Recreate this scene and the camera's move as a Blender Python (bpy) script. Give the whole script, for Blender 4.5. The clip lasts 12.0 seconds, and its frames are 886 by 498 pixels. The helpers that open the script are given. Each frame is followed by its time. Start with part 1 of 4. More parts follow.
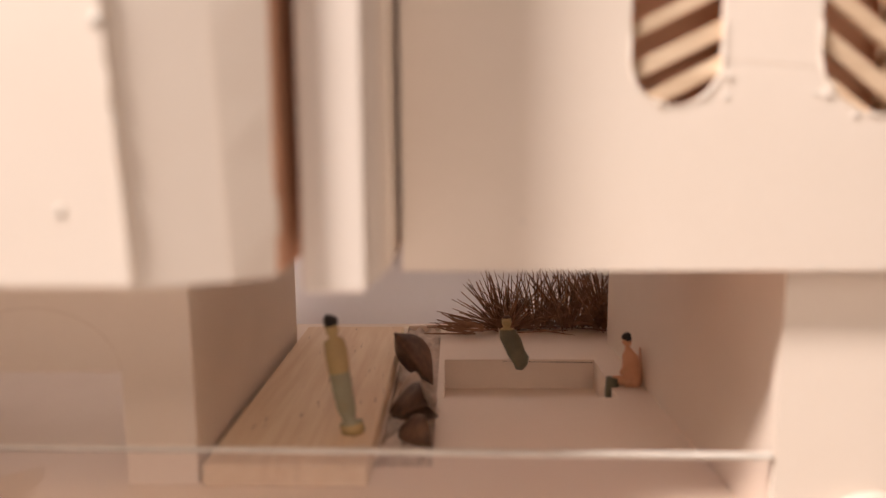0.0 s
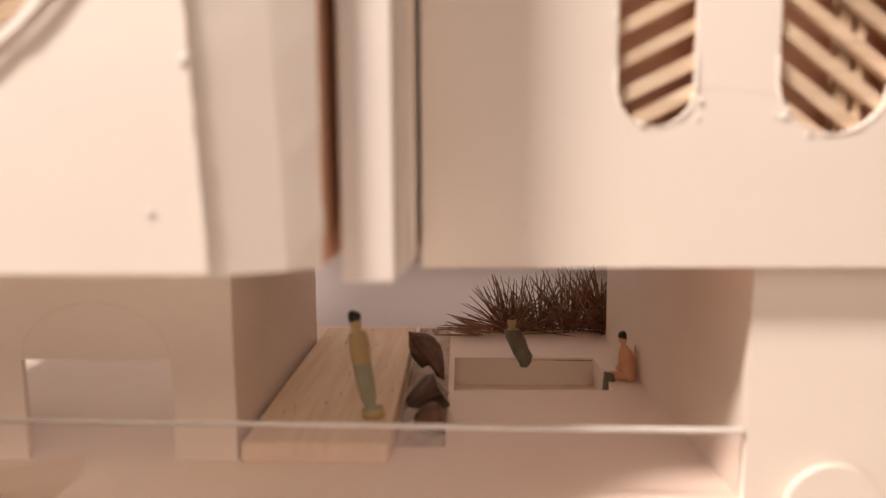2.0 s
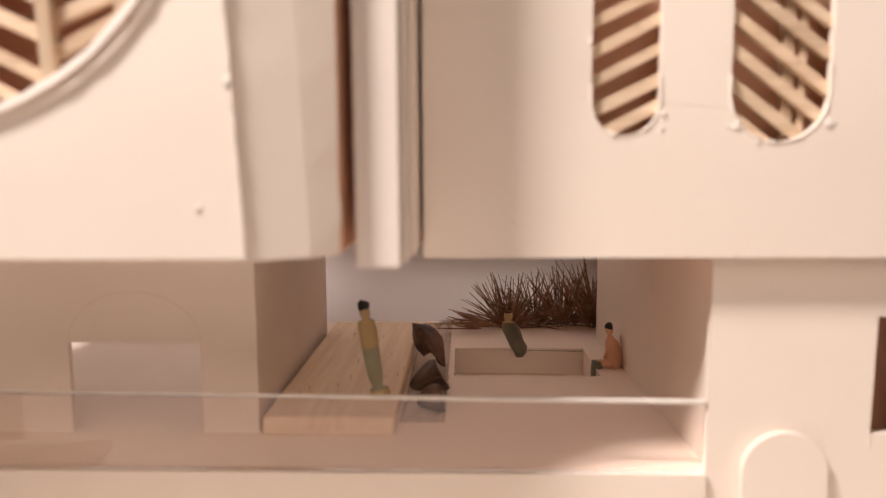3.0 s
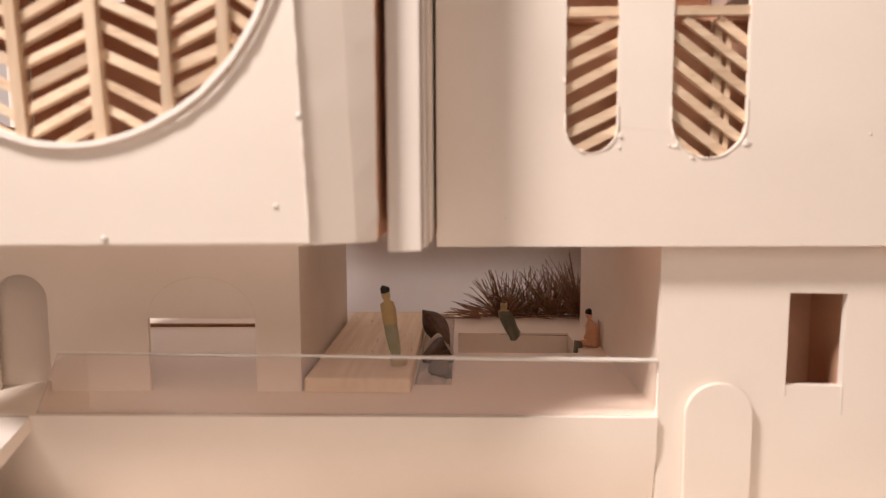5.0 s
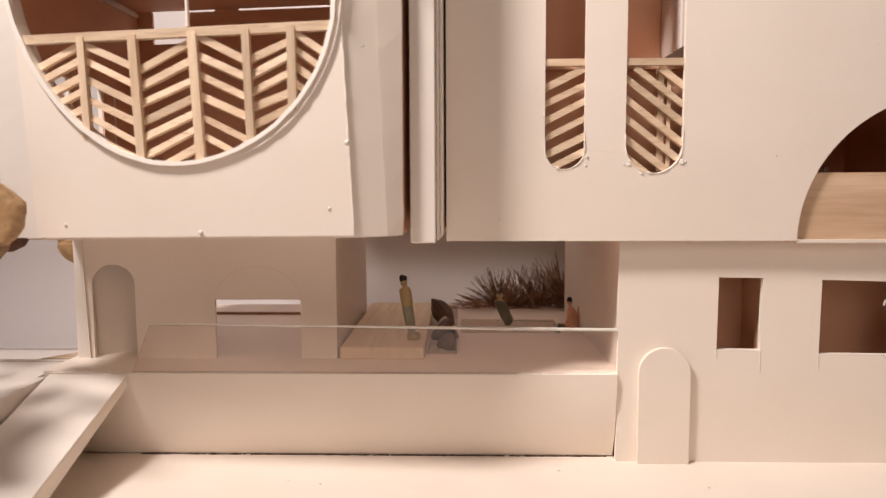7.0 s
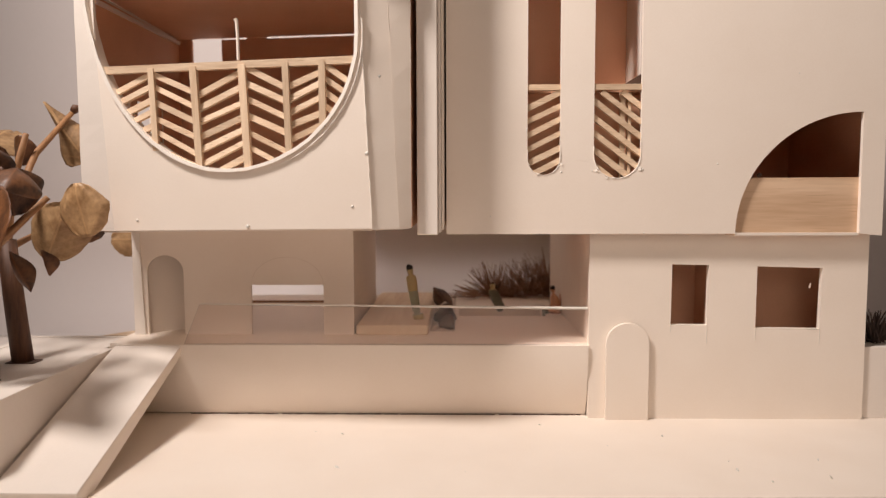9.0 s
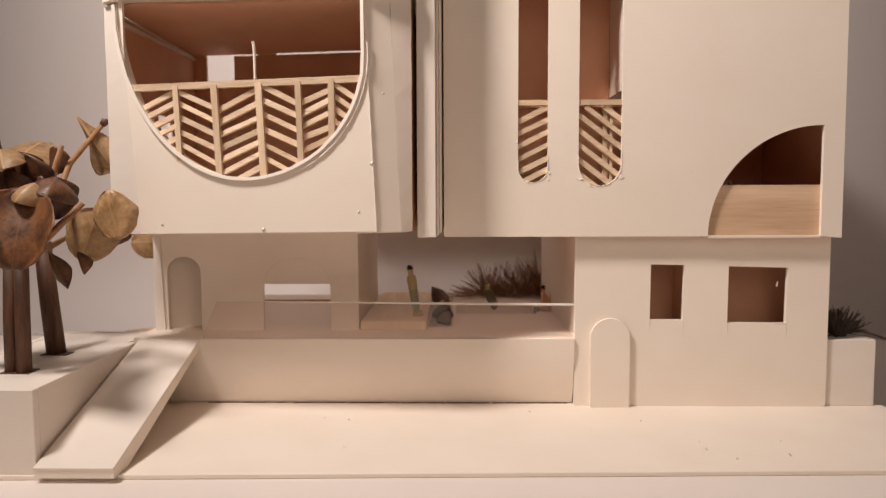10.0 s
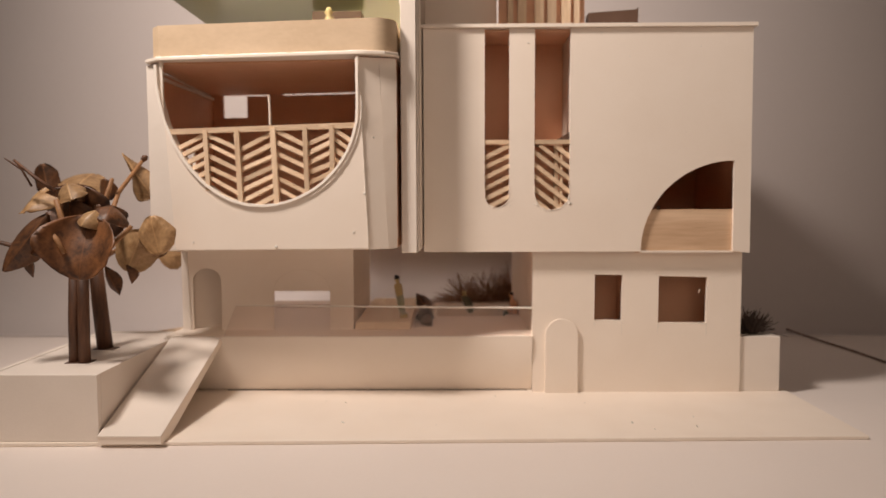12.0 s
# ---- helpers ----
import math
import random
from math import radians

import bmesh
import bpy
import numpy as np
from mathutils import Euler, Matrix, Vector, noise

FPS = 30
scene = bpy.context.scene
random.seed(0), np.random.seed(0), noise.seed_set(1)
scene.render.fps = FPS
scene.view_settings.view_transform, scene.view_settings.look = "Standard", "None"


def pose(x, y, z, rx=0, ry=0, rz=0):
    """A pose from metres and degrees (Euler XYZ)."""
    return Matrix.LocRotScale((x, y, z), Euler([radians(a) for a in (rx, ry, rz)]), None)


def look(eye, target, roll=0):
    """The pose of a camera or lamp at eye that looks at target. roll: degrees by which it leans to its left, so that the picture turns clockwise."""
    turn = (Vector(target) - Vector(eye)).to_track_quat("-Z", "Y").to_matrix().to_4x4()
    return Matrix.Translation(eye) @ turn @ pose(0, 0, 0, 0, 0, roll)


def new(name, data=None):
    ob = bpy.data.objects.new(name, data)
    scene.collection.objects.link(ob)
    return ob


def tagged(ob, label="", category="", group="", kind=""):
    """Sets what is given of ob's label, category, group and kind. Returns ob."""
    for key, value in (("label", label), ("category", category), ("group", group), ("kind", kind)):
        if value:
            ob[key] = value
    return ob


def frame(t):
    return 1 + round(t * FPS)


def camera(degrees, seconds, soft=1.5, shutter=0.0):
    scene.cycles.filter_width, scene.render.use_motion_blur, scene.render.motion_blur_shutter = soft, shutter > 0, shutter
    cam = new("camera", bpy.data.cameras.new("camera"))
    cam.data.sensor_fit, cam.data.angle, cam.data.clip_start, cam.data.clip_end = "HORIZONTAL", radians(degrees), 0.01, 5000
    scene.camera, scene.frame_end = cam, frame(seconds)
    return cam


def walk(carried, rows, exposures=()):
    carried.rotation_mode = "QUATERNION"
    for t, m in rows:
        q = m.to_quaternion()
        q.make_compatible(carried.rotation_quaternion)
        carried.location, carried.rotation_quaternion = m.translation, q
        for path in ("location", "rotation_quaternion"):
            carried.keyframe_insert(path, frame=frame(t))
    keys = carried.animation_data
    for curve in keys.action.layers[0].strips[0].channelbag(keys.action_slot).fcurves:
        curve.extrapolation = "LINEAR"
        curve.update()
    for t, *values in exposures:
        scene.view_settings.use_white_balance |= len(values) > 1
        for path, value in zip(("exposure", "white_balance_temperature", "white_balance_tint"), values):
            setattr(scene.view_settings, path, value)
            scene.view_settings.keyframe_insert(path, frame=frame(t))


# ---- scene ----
cam = camera(63.2, 12.0, soft=1.3)
# a phone held close: the near facade goes soft while the depth stays sharp
cam.data.dof.use_dof = True
cam.data.dof.focus_distance = 0.32
cam.data.dof.aperture_fstop = 11.0
# seconds, eye, yaw (to the left), pitch (up), roll, in degrees
PATH = [
    (0, 0.00339, 0.00286, 0.11486, 0.901, -8.676, -0.311),
    (0.5, 0.00408, 0.00224, 0.11510, 1.249, -8.347, -0.262),
    (1, 0.00318, 0.00041, 0.11562, 1.142, -8.109, -0.287),
    (1.5, 0.00197, -0.00795, 0.11530, 1.165, -7.798, -0.326),
    (2, 0.00203, -0.01794, 0.11525, 1.355, -7.607, -0.309),
    (2.5, 0.00271, -0.02731, 0.11554, 1.602, -7.470, -0.348),
    (3, 0.00379, -0.04028, 0.11506, 1.695, -7.091, -0.328),
    (5, 0.00212, -0.08978, 0.11485, 1.564, -6.134, -0.300),
    (5.5, 0.00187, -0.10284, 0.11498, 1.591, -5.927, -0.205),
    (6, 0.00045, -0.12152, 0.11474, 1.358, -5.628, -0.209),
    (6.5, 0.00041, -0.14115, 0.11471, 1.548, -5.317, -0.218),
    (7, 0.00049, -0.15494, 0.11489, 1.511, -5.210, -0.207),
    (9, 0.00101, -0.21423, 0.11359, 1.392, -4.731, -0.209),
    (9.5, -0.00008, -0.23377, 0.11371, 1.184, -4.528, -0.227),
    (10, 0.00167, -0.24530, 0.11456, 1.203, -4.372, -0.227),
    (10.5, 0.00145, -0.26377, 0.11512, 1.174, -4.211, -0.224),
    (11, 0.00415, -0.27990, 0.11609, 1.188, -4.019, -0.264),
    (11.5, 0.00533, -0.29482, 0.11529, 1.160, -4.049, -0.282),
    (12, 0.01175, -0.32400, 0.12391, 0.709, -3.765, -0.233),
]


def aim(x, y, z, yaw, pitch, roll):
    a, b = radians(yaw), radians(pitch)
    eye = Vector((x, y, z))
    return look(eye, eye + Vector((-math.sin(a) * math.cos(b), math.cos(a) * math.cos(b), math.sin(b))), roll)


walk(cam, [(t, aim(*row)) for t, *row in PATH],
     exposures=[(0.0, -0.58, 6650, 14), (1.5, -0.58, 6650, 14), (3.0, -0.58, 6500, 13), (5.0, -0.63, 6450, 13), (7.0, -0.81, 6400, 12), (9.0, -0.93, 6500, 11), (12.0, -1.20, 6950, 13)])

# ---- light ----
world = bpy.data.worlds.new("room_air")
scene.world = world
world.use_nodes = True
world.node_tree.nodes["Background"].inputs[0].default_value = (1.0, 0.86, 0.74, 1)
world.node_tree.nodes["Background"].inputs[1].default_value = 0.02


def area_lamp(name, eye, target, size, watts, colour, spread):
    data = bpy.data.lights.new(name, "AREA")
    data.shape, data.size, data.energy, data.color = "DISK", size, watts, colour
    data.spread = radians(spread)
    ob = new(name, data)
    ob.matrix_world = look(eye, target)
    return ob


# a shaded desk lamp close over the little trees, and an added dim fill behind the camera
area_lamp("desk_lamp", (-0.285, -0.09, 0.58), (0.20, 0.370, 0.10), 0.11, 5.0, (1.0, 0.925, 0.875), 130)
area_lamp("front_fill", (0.12, -1.25, 0.84), (0.05, 0.1, 0.08), 1.00, 7.7, (1.0, 0.835, 0.71), 180)


# ---- materials ----
def material(name, colour, dark=None, scale=60.0, amount=0.5, rough=0.6, bump=0.15, fine=900.0, stretch=(1, 1, 1), random_tint=0.0):
    """A surface with a slow mottle, a fine grain and relief, in real-world size."""
    m = bpy.data.materials.new(name)
    m.use_nodes = True
    t = m.node_tree
    bsdf = t.nodes["Principled BSDF"]
    dark = dark or tuple(c * 0.86 for c in colour)
    coord = t.nodes.new("ShaderNodeTexCoord")
    mapping = t.nodes.new("ShaderNodeMapping")
    mapping.inputs["Scale"].default_value = stretch
    t.links.new(coord.outputs["Object"], mapping.inputs["Vector"])
    slow, grain = t.nodes.new("ShaderNodeTexNoise"), t.nodes.new("ShaderNodeTexNoise")
    for n, s, d in ((slow, scale, 4), (grain, fine, 3)):
        n.inputs["Scale"].default_value, n.inputs["Detail"].default_value = s, d
        t.links.new(mapping.outputs["Vector"], n.inputs["Vector"])
    add = t.nodes.new("ShaderNodeMath")
    add.operation = "MULTIPLY_ADD"
    add.inputs[1].default_value = 0.4
    t.links.new(grain.outputs["Fac"], add.inputs[0])
    t.links.new(slow.outputs["Fac"], add.inputs[2])
    ramp = t.nodes.new("ShaderNodeValToRGB")
    ramp.color_ramp.elements[0].position, ramp.color_ramp.elements[1].position = 0.7 - 0.35 * amount, 0.7 + 0.35 * amount
    ramp.color_ramp.elements[0].color, ramp.color_ramp.elements[1].color = (*dark, 1), (*colour, 1)
    t.links.new(add.outputs[0], ramp.inputs["Fac"])
    out = ramp.outputs["Color"]
    if random_tint:
        info, hsv = t.nodes.new("ShaderNodeObjectInfo"), t.nodes.new("ShaderNodeHueSaturation")
        fit = t.nodes.new("ShaderNodeMapRange")
        fit.inputs["To Min"].default_value, fit.inputs["To Max"].default_value = 1 - random_tint, 1 + random_tint
        t.links.new(info.outputs["Random"], fit.inputs["Value"])
        t.links.new(fit.outputs["Result"], hsv.inputs["Value"])
        t.links.new(out, hsv.inputs["Color"])
        out = hsv.outputs["Color"]
    t.links.new(out, bsdf.inputs["Base Color"])
    bsdf.inputs["Roughness"].default_value = rough
    b = t.nodes.new("ShaderNodeBump")
    b.inputs["Strength"].default_value, b.inputs["Distance"].default_value = bump, 0.0004
    t.links.new(add.outputs[0], b.inputs["Height"])
    t.links.new(b.outputs["Normal"], bsdf.inputs["Normal"])
    return m


def acrylic(name, colour, rough=0.02):
    m = bpy.data.materials.new(name)
    m.use_nodes = True
    bsdf = m.node_tree.nodes["Principled BSDF"]
    bsdf.inputs["Base Color"].default_value = (*colour, 1)
    bsdf.inputs["Roughness"].default_value = rough
    bsdf.inputs["Transmission Weight"].default_value = 1.0
    bsdf.inputs["IOR"].default_value = 1.49
    return m


def pores(m, scale, stretch, level, strength, colour):
    """Short dark pores along the grain."""
    t = m.node_tree
    bsdf = t.nodes["Principled BSDF"]
    base = bsdf.inputs["Base Color"].links[0].from_socket
    coord, mapping, n = t.nodes.new("ShaderNodeTexCoord"), t.nodes.new("ShaderNodeMapping"), t.nodes.new("ShaderNodeTexNoise")
    mapping.inputs["Scale"].default_value = stretch
    n.inputs["Scale"].default_value, n.inputs["Detail"].default_value = scale, 1
    t.links.new(coord.outputs["Object"], mapping.inputs["Vector"])
    t.links.new(mapping.outputs["Vector"], n.inputs["Vector"])
    fit = t.nodes.new("ShaderNodeMapRange")
    fit.inputs["From Min"].default_value, fit.inputs["From Max"].default_value, fit.inputs["To Max"].default_value = level, level + 0.06, strength
    t.links.new(n.outputs["Fac"], fit.inputs["Value"])
    mix = t.nodes.new("ShaderNodeMix")
    mix.data_type = "RGBA"
    t.links.new(fit.outputs["Result"], mix.inputs["Factor"])
    t.links.new(base, mix.inputs[6])
    mix.inputs[7].default_value = (*colour, 1)
    t.links.new(mix.outputs[2], bsdf.inputs["Base Color"])


CARD = material("ivory_card", (0.92, 0.81, 0.705), (0.87, 0.75, 0.64), 28, 0.9, 0.62, 0.12, 1400)
DECK = material("deck_board", (0.92, 0.80, 0.69), (0.87, 0.745, 0.63), 30, 0.7, 0.55, 0.10, 1100)
FOAM = material("foamboard", (0.87, 0.775, 0.69), (0.82, 0.725, 0.64), 30, 0.7, 0.55, 0.10, 1100)
WHITE = material("white_rim_card", (0.93, 0.845, 0.755), (0.88, 0.79, 0.70), 60, 0.7, 0.5, 0.2, 900)
INNER = material("brown_paper_lining", (0.81, 0.465, 0.30), (0.73, 0.405, 0.25), 40, 0.7, 0.65, 0.12, 1200)
TABLE = material("table_paper", (0.86, 0.77, 0.71), (0.83, 0.735, 0.675), 12, 0.8, 0.5, 0.06, 500)
SWEEP = material("backdrop_paper", (0.66, 0.585, 0.555), (0.63, 0.555, 0.525), 6, 0.8, 0.8, 0.05, 300)
BALSA = material("balsa", (0.84, 0.64, 0.45), (0.60, 0.41, 0.26), 260, 0.75, 0.65, 0.8, 1300, (0.10, 1, 1), 0.14)
pores(BALSA, 1100, (0.10, 1, 1), 0.66, 0.5, (0.40, 0.24, 0.14))
BALSA_Z = material("balsa_upright", (0.84, 0.64, 0.45), (0.60, 0.41, 0.26), 260, 0.75, 0.65, 0.8, 1300, (1, 1, 0.10), 0.14)
BALSA_Y = material("balsa_lengthwise", (0.93, 0.76, 0.56), (0.80, 0.60, 0.41), 300, 0.55, 0.6, 0.25, 900, (1, 0.06, 1), 0.05)


pores(BALSA_Y, 900, (1, 0.12, 1), 0.70, 0.6, (0.30, 0.16, 0.08))
PLY = material("ply_band", (0.74, 0.56, 0.385), (0.60, 0.435, 0.28), 60, 0.9, 0.55, 0.2, 500, (0.5, 0.5, 1))
SCORE = material("cut_card_edge", (0.76, 0.61, 0.48), None, 200, 0.6, 0.7, 0.2)
GLUE = material("dried_glue", (0.82, 0.76, 0.68), None, 200, 0.6, 0.35, 0.3)
SILLWOOD = material("sill_wood", (0.78, 0.555, 0.375), (0.58, 0.37, 0.225), 90, 0.6, 0.55, 0.3, 700, (0.08, 1, 1))
pores(SILLWOOD, 1300, (0.03, 1, 1), 0.66, 0.35, (0.34, 0.19, 0.10))
TWIG = material("twig_bark", (0.17, 0.072, 0.034), (0.05, 0.020, 0.010), 300, 0.8, 0.6, 0.5, 1500, (1, 1, 0.15))
STALK = material("leaf_stalk", (0.42, 0.21, 0.09), (0.26, 0.12, 0.05), 300, 0.8, 0.6, 0.4, 1500)


def leaf_paint(name, pale, dark, vein):
    """A dry leaf: blotches, a pale midrib with side veins, and dark speckles."""
    m = material(name, pale, dark, 95, 0.5, 0.5, 0.6, 500, (1, 1, 1), 0.25)
    t = m.node_tree
    bsdf = t.nodes["Principled BSDF"]
    base = bsdf.inputs["Base Color"].links[0].from_socket
    coord, sep = t.nodes.new("ShaderNodeTexCoord"), t.nodes.new("ShaderNodeSeparateXYZ")
    t.links.new(coord.outputs["Object"], sep.inputs[0])

    def calc(op, a, b):
        n = t.nodes.new("ShaderNodeMath")
        n.operation = op
        for i, v in enumerate((a, b)):
            if isinstance(v, (int, float)):
                n.inputs[i].default_value = v
            else:
                t.links.new(v, n.inputs[i])
        return n.outputs[0]

    across = calc("ABSOLUTE", sep.outputs["X"], 0)
    along = calc("SUBTRACT", sep.outputs["Z"], calc("MULTIPLY", across, 0.8))
    side = calc("POWER", calc("ABSOLUTE", calc("SINE", calc("MULTIPLY", along, 620), 0), 0), 14)
    mid = calc("LESS_THAN", across, 0.0004)
    both = calc("MULTIPLY", calc("MAXIMUM", mid, calc("MULTIPLY", side, 0.4)), vein)
    mix = t.nodes.new("ShaderNodeMix")
    mix.data_type = "RGBA"
    t.links.new(both, mix.inputs["Factor"])
    t.links.new(base, mix.inputs[6])
    mix.inputs[7].default_value = (min(1, pale[0] * 1.35), pale[1] * 1.3, pale[2] * 1.2, 1)
    spots = t.nodes.new("ShaderNodeTexNoise")
    spots.inputs["Scale"].default_value, spots.inputs["Detail"].default_value = 1300, 2
    t.links.new(coord.outputs["Object"], spots.inputs["Vector"])
    dot = calc("MULTIPLY", calc("GREATER_THAN", spots.outputs["Fac"], 0.66), 0.45)
    speck = t.nodes.new("ShaderNodeMix")
    speck.data_type = "RGBA"
    t.links.new(dot, speck.inputs["Factor"])
    t.links.new(mix.outputs[2], speck.inputs[6])
    speck.inputs[7].default_value = (*dark, 1)
    t.links.new(speck.outputs[2], bsdf.inputs["Base Color"])
    return m


LEAF_D = leaf_paint("dry_leaf_dark", (0.200, 0.080, 0.030), (0.045, 0.018, 0.008), 0.35)
LEAF_G = leaf_paint("dry_leaf_grey", (0.20, 0.115, 0.072), (0.062, 0.032, 0.020), 0.25)
LEAF_L = leaf_paint("dry_leaf_pale", (0.50, 0.31, 0.155), (0.26, 0.14, 0.06), 0.35)
NEEDLE = material("dry_needles", (0.44, 0.25, 0.15), (0.19, 0.095, 0.055), 200, 0.9, 0.6, 0.2)
NEEDLE_D = material("dark_dry_needles", (0.075, 0.042, 0.028), (0.035, 0.020, 0.014), 200, 0.9, 0.6, 0.2)
ASH = material("grey_sand", (0.80, 0.68, 0.58), (0.48, 0.385, 0.315), 180, 0.9, 0.9, 0.8, 1600)
GLASS = acrylic("clear_acrylic", (0.90, 0.84, 0.81))
GREEN = acrylic("green_acrylic", (0.09, 0.105, 0.025), 0.3)
YELLOW = material("paint_yellow", (0.58, 0.43, 0.20), (0.46, 0.36, 0.19), 200, 0.8, 0.5)
TEAL = material("paint_pale_teal", (0.36, 0.37, 0.27), (0.33, 0.30, 0.19), 200, 0.8, 0.5)
OLIVE = material("paint_olive", (0.19, 0.185, 0.125), (0.12, 0.12, 0.08), 200, 0.8, 0.5)
SKIN = material("paint_peach", (0.78, 0.43, 0.26), (0.66, 0.34, 0.20), 200, 0.8, 0.5)
ORANGE = material("orange_patch", (0.80, 0.50, 0.33), (0.72, 0.43, 0.27), 200, 0.8, 0.6)
BLACK = material("paint_black", (0.015, 0.012, 0.012), None, 200, 0.8, 0.5)
CABLE = material("dark_cable", (0.20, 0.125, 0.095), None, 200, 0.8, 0.5)
BROWN = material("brown_card", (0.13, 0.07, 0.045), (0.10, 0.05, 0.03), 60, 0.8, 0.7)
PLASTER = material("room_paint", (0.36, 0.31, 0.28), None, 3, 0.8, 0.8, 0.05, 60)


# ---- mesh helpers ----
def link(name, bm, mat, parent=None, bevel=0.0):
    if bevel:
        sharp = [e for e in bm.edges if len(e.link_faces) == 2 and e.calc_face_angle(0) > 0.6]
        bmesh.ops.bevel(bm, geom=sharp, offset=bevel, segments=1, affect="EDGES", clamp_overlap=True)
    bmesh.ops.recalc_face_normals(bm, faces=bm.faces)
    me = bpy.data.meshes.new(name)
    bm.to_mesh(me)
    bm.free()
    for m in mat if isinstance(mat, (list, tuple)) else [mat]:
        me.materials.append(m)
    ob = new(name, me)
    ob.parent = parent
    return ob


def part(name, bm, mat, parent, label="", bevel=0.0):
    return tagged(link(name, bm, mat, parent, bevel), label)


def thing(name, label, category, group="", kind=""):
    return tagged(new(name), label, category, group, kind)


def block(x0, x1, y0, y1, z0, z1, bm=None):
    bm = bm or bmesh.new()
    r = bmesh.ops.create_cube(bm, size=1)
    bmesh.ops.transform(bm, verts=r["verts"], matrix=Matrix.Translation(((x0 + x1) / 2, (y0 + y1) / 2, (z0 + z1) / 2)) @ Matrix.Diagonal((x1 - x0, y1 - y0, z1 - z0, 1)))
    return bm


def sheet(outline, holes=(), thick=0.003, axis="y", at=0.0):
    """A board cut to an outline with holes, thick along an axis, starting at its given place on that axis."""
    bm = bmesh.new()
    for loop in (outline, *holes):
        vs = []
        for a, b in loop:
            vs.append(bm.verts.new((a, at, b) if axis == "y" else (a, b, at) if axis == "z" else (at, a, b)))
        for i, v in enumerate(vs):
            bm.edges.new((v, vs[i - 1]))
    bmesh.ops.triangle_fill(bm, use_beauty=True, use_dissolve=False, edges=bm.edges[:])
    ext = bmesh.ops.extrude_face_region(bm, geom=bm.faces[:])
    move = {"x": (thick, 0, 0), "y": (0, thick, 0), "z": (0, 0, thick)}[axis]
    bmesh.ops.translate(bm, vec=move, verts=[v for v in ext["geom"] if isinstance(v, bmesh.types.BMVert)])
    return bm


def arc(cx, cz, r, a0, a1, n=24, rz=None):
    rz = rz or r
    return [(cx + r * math.cos(radians(a0 + (a1 - a0) * i / n)), cz + rz * math.sin(radians(a0 + (a1 - a0) * i / n))) for i in range(n + 1)]


def strip(p, q, wide, deep, up=(0, 1, 0), bm=None):
    """A square stick from p to q: wide across, deep along up."""
    bm = bm or bmesh.new()
    p, q, up = Vector(p), Vector(q), Vector(up)
    d = (q - p).normalized()
    side = d.cross(up).normalized() * wide / 2
    top = up.normalized() * deep / 2
    vs = [bm.verts.new(c + s * side + u * top) for c in (p, q) for s, u in ((-1, -1), (1, -1), (1, 1), (-1, 1))]
    for f in ((0, 1, 2, 3), (7, 6, 5, 4), (0, 4, 5, 1), (1, 5, 6, 2), (2, 6, 7, 3), (3, 7, 4, 0)):
        bm.faces.new([vs[i] for i in f])
    return bm


def tube(points, radii, n=6, bm=None):
    bm = bm or bmesh.new()
    rings = []
    pts = [Vector(p) for p in points]
    for i, p in enumerate(pts):
        d = (pts[min(i + 1, len(pts) - 1)] - pts[max(i - 1, 0)]).normalized()
        a = d.orthogonal().normalized()
        b = d.cross(a)
        r = radii[i] if isinstance(radii, (list, tuple)) else radii
        rings.append([bm.verts.new(p + r * (math.cos(k * 2 * math.pi / n) * a + math.sin(k * 2 * math.pi / n) * b)) for k in range(n)])
    for u, v in zip(rings, rings[1:]):
        # match the ring starts, so that the skin does not twist
        k0 = min(range(n), key=lambda k: (v[k].co - u[0].co).length)
        v = v[k0:] + v[:k0]
        for k in range(n):
            bm.faces.new((u[k - 1], u[k], v[k], v[k - 1]))
    bm.faces.new(rings[0])
    bm.faces.new(rings[-1])
    return bm


def smooth(ob):
    for p in ob.data.polygons:
        p.use_smooth = True
    return ob


# ---- the room and the table ----
SLAB = 0.0385      # deck level
BASE = 0.0022       # top of the base board
UNDER = 0.093      # underside of the upper storey

tagged(link("floor", block(-1.8, 1.8, -2.0, 1.2, -0.80, -0.75), PLASTER), "plain pale room floor below the table", "floor", kind="structure")
tagged(link("ceiling", block(-1.8, 1.8, -2.0, 1.2, 1.75, 1.80), PLASTER), "plain pale ceiling", "ceiling", kind="structure")
for nm, b in (("wall_west", (-1.85, -1.8, -2.0, 1.2, -0.75, 1.75)), ("wall_east", (1.8, 1.85, -2.0, 1.2, -0.75, 1.75)),
              ("wall_south", (-1.8, 1.8, -2.05, -2.0, -0.75, 1.75)), ("wall_north", (-1.8, 1.8, 1.2, 1.25, -0.75, 1.75))):
    tagged(link(nm, block(*b), PLASTER), "plain pale room wall", "wall", kind="structure")

table = thing("table", "broad white table top under the model", "table")
part("tabletop", block(-1.0, 1.0, -0.75, 0.62, -0.03, 0.0), TABLE, table, bevel=0.002)
for x in (-0.93, 0.93):
    for y in (-0.68, 0.55):
        part("leg", block(x - 0.025, x + 0.025, y - 0.025, y + 0.025, -0.75, -0.03), TABLE, table, bevel=0.003)


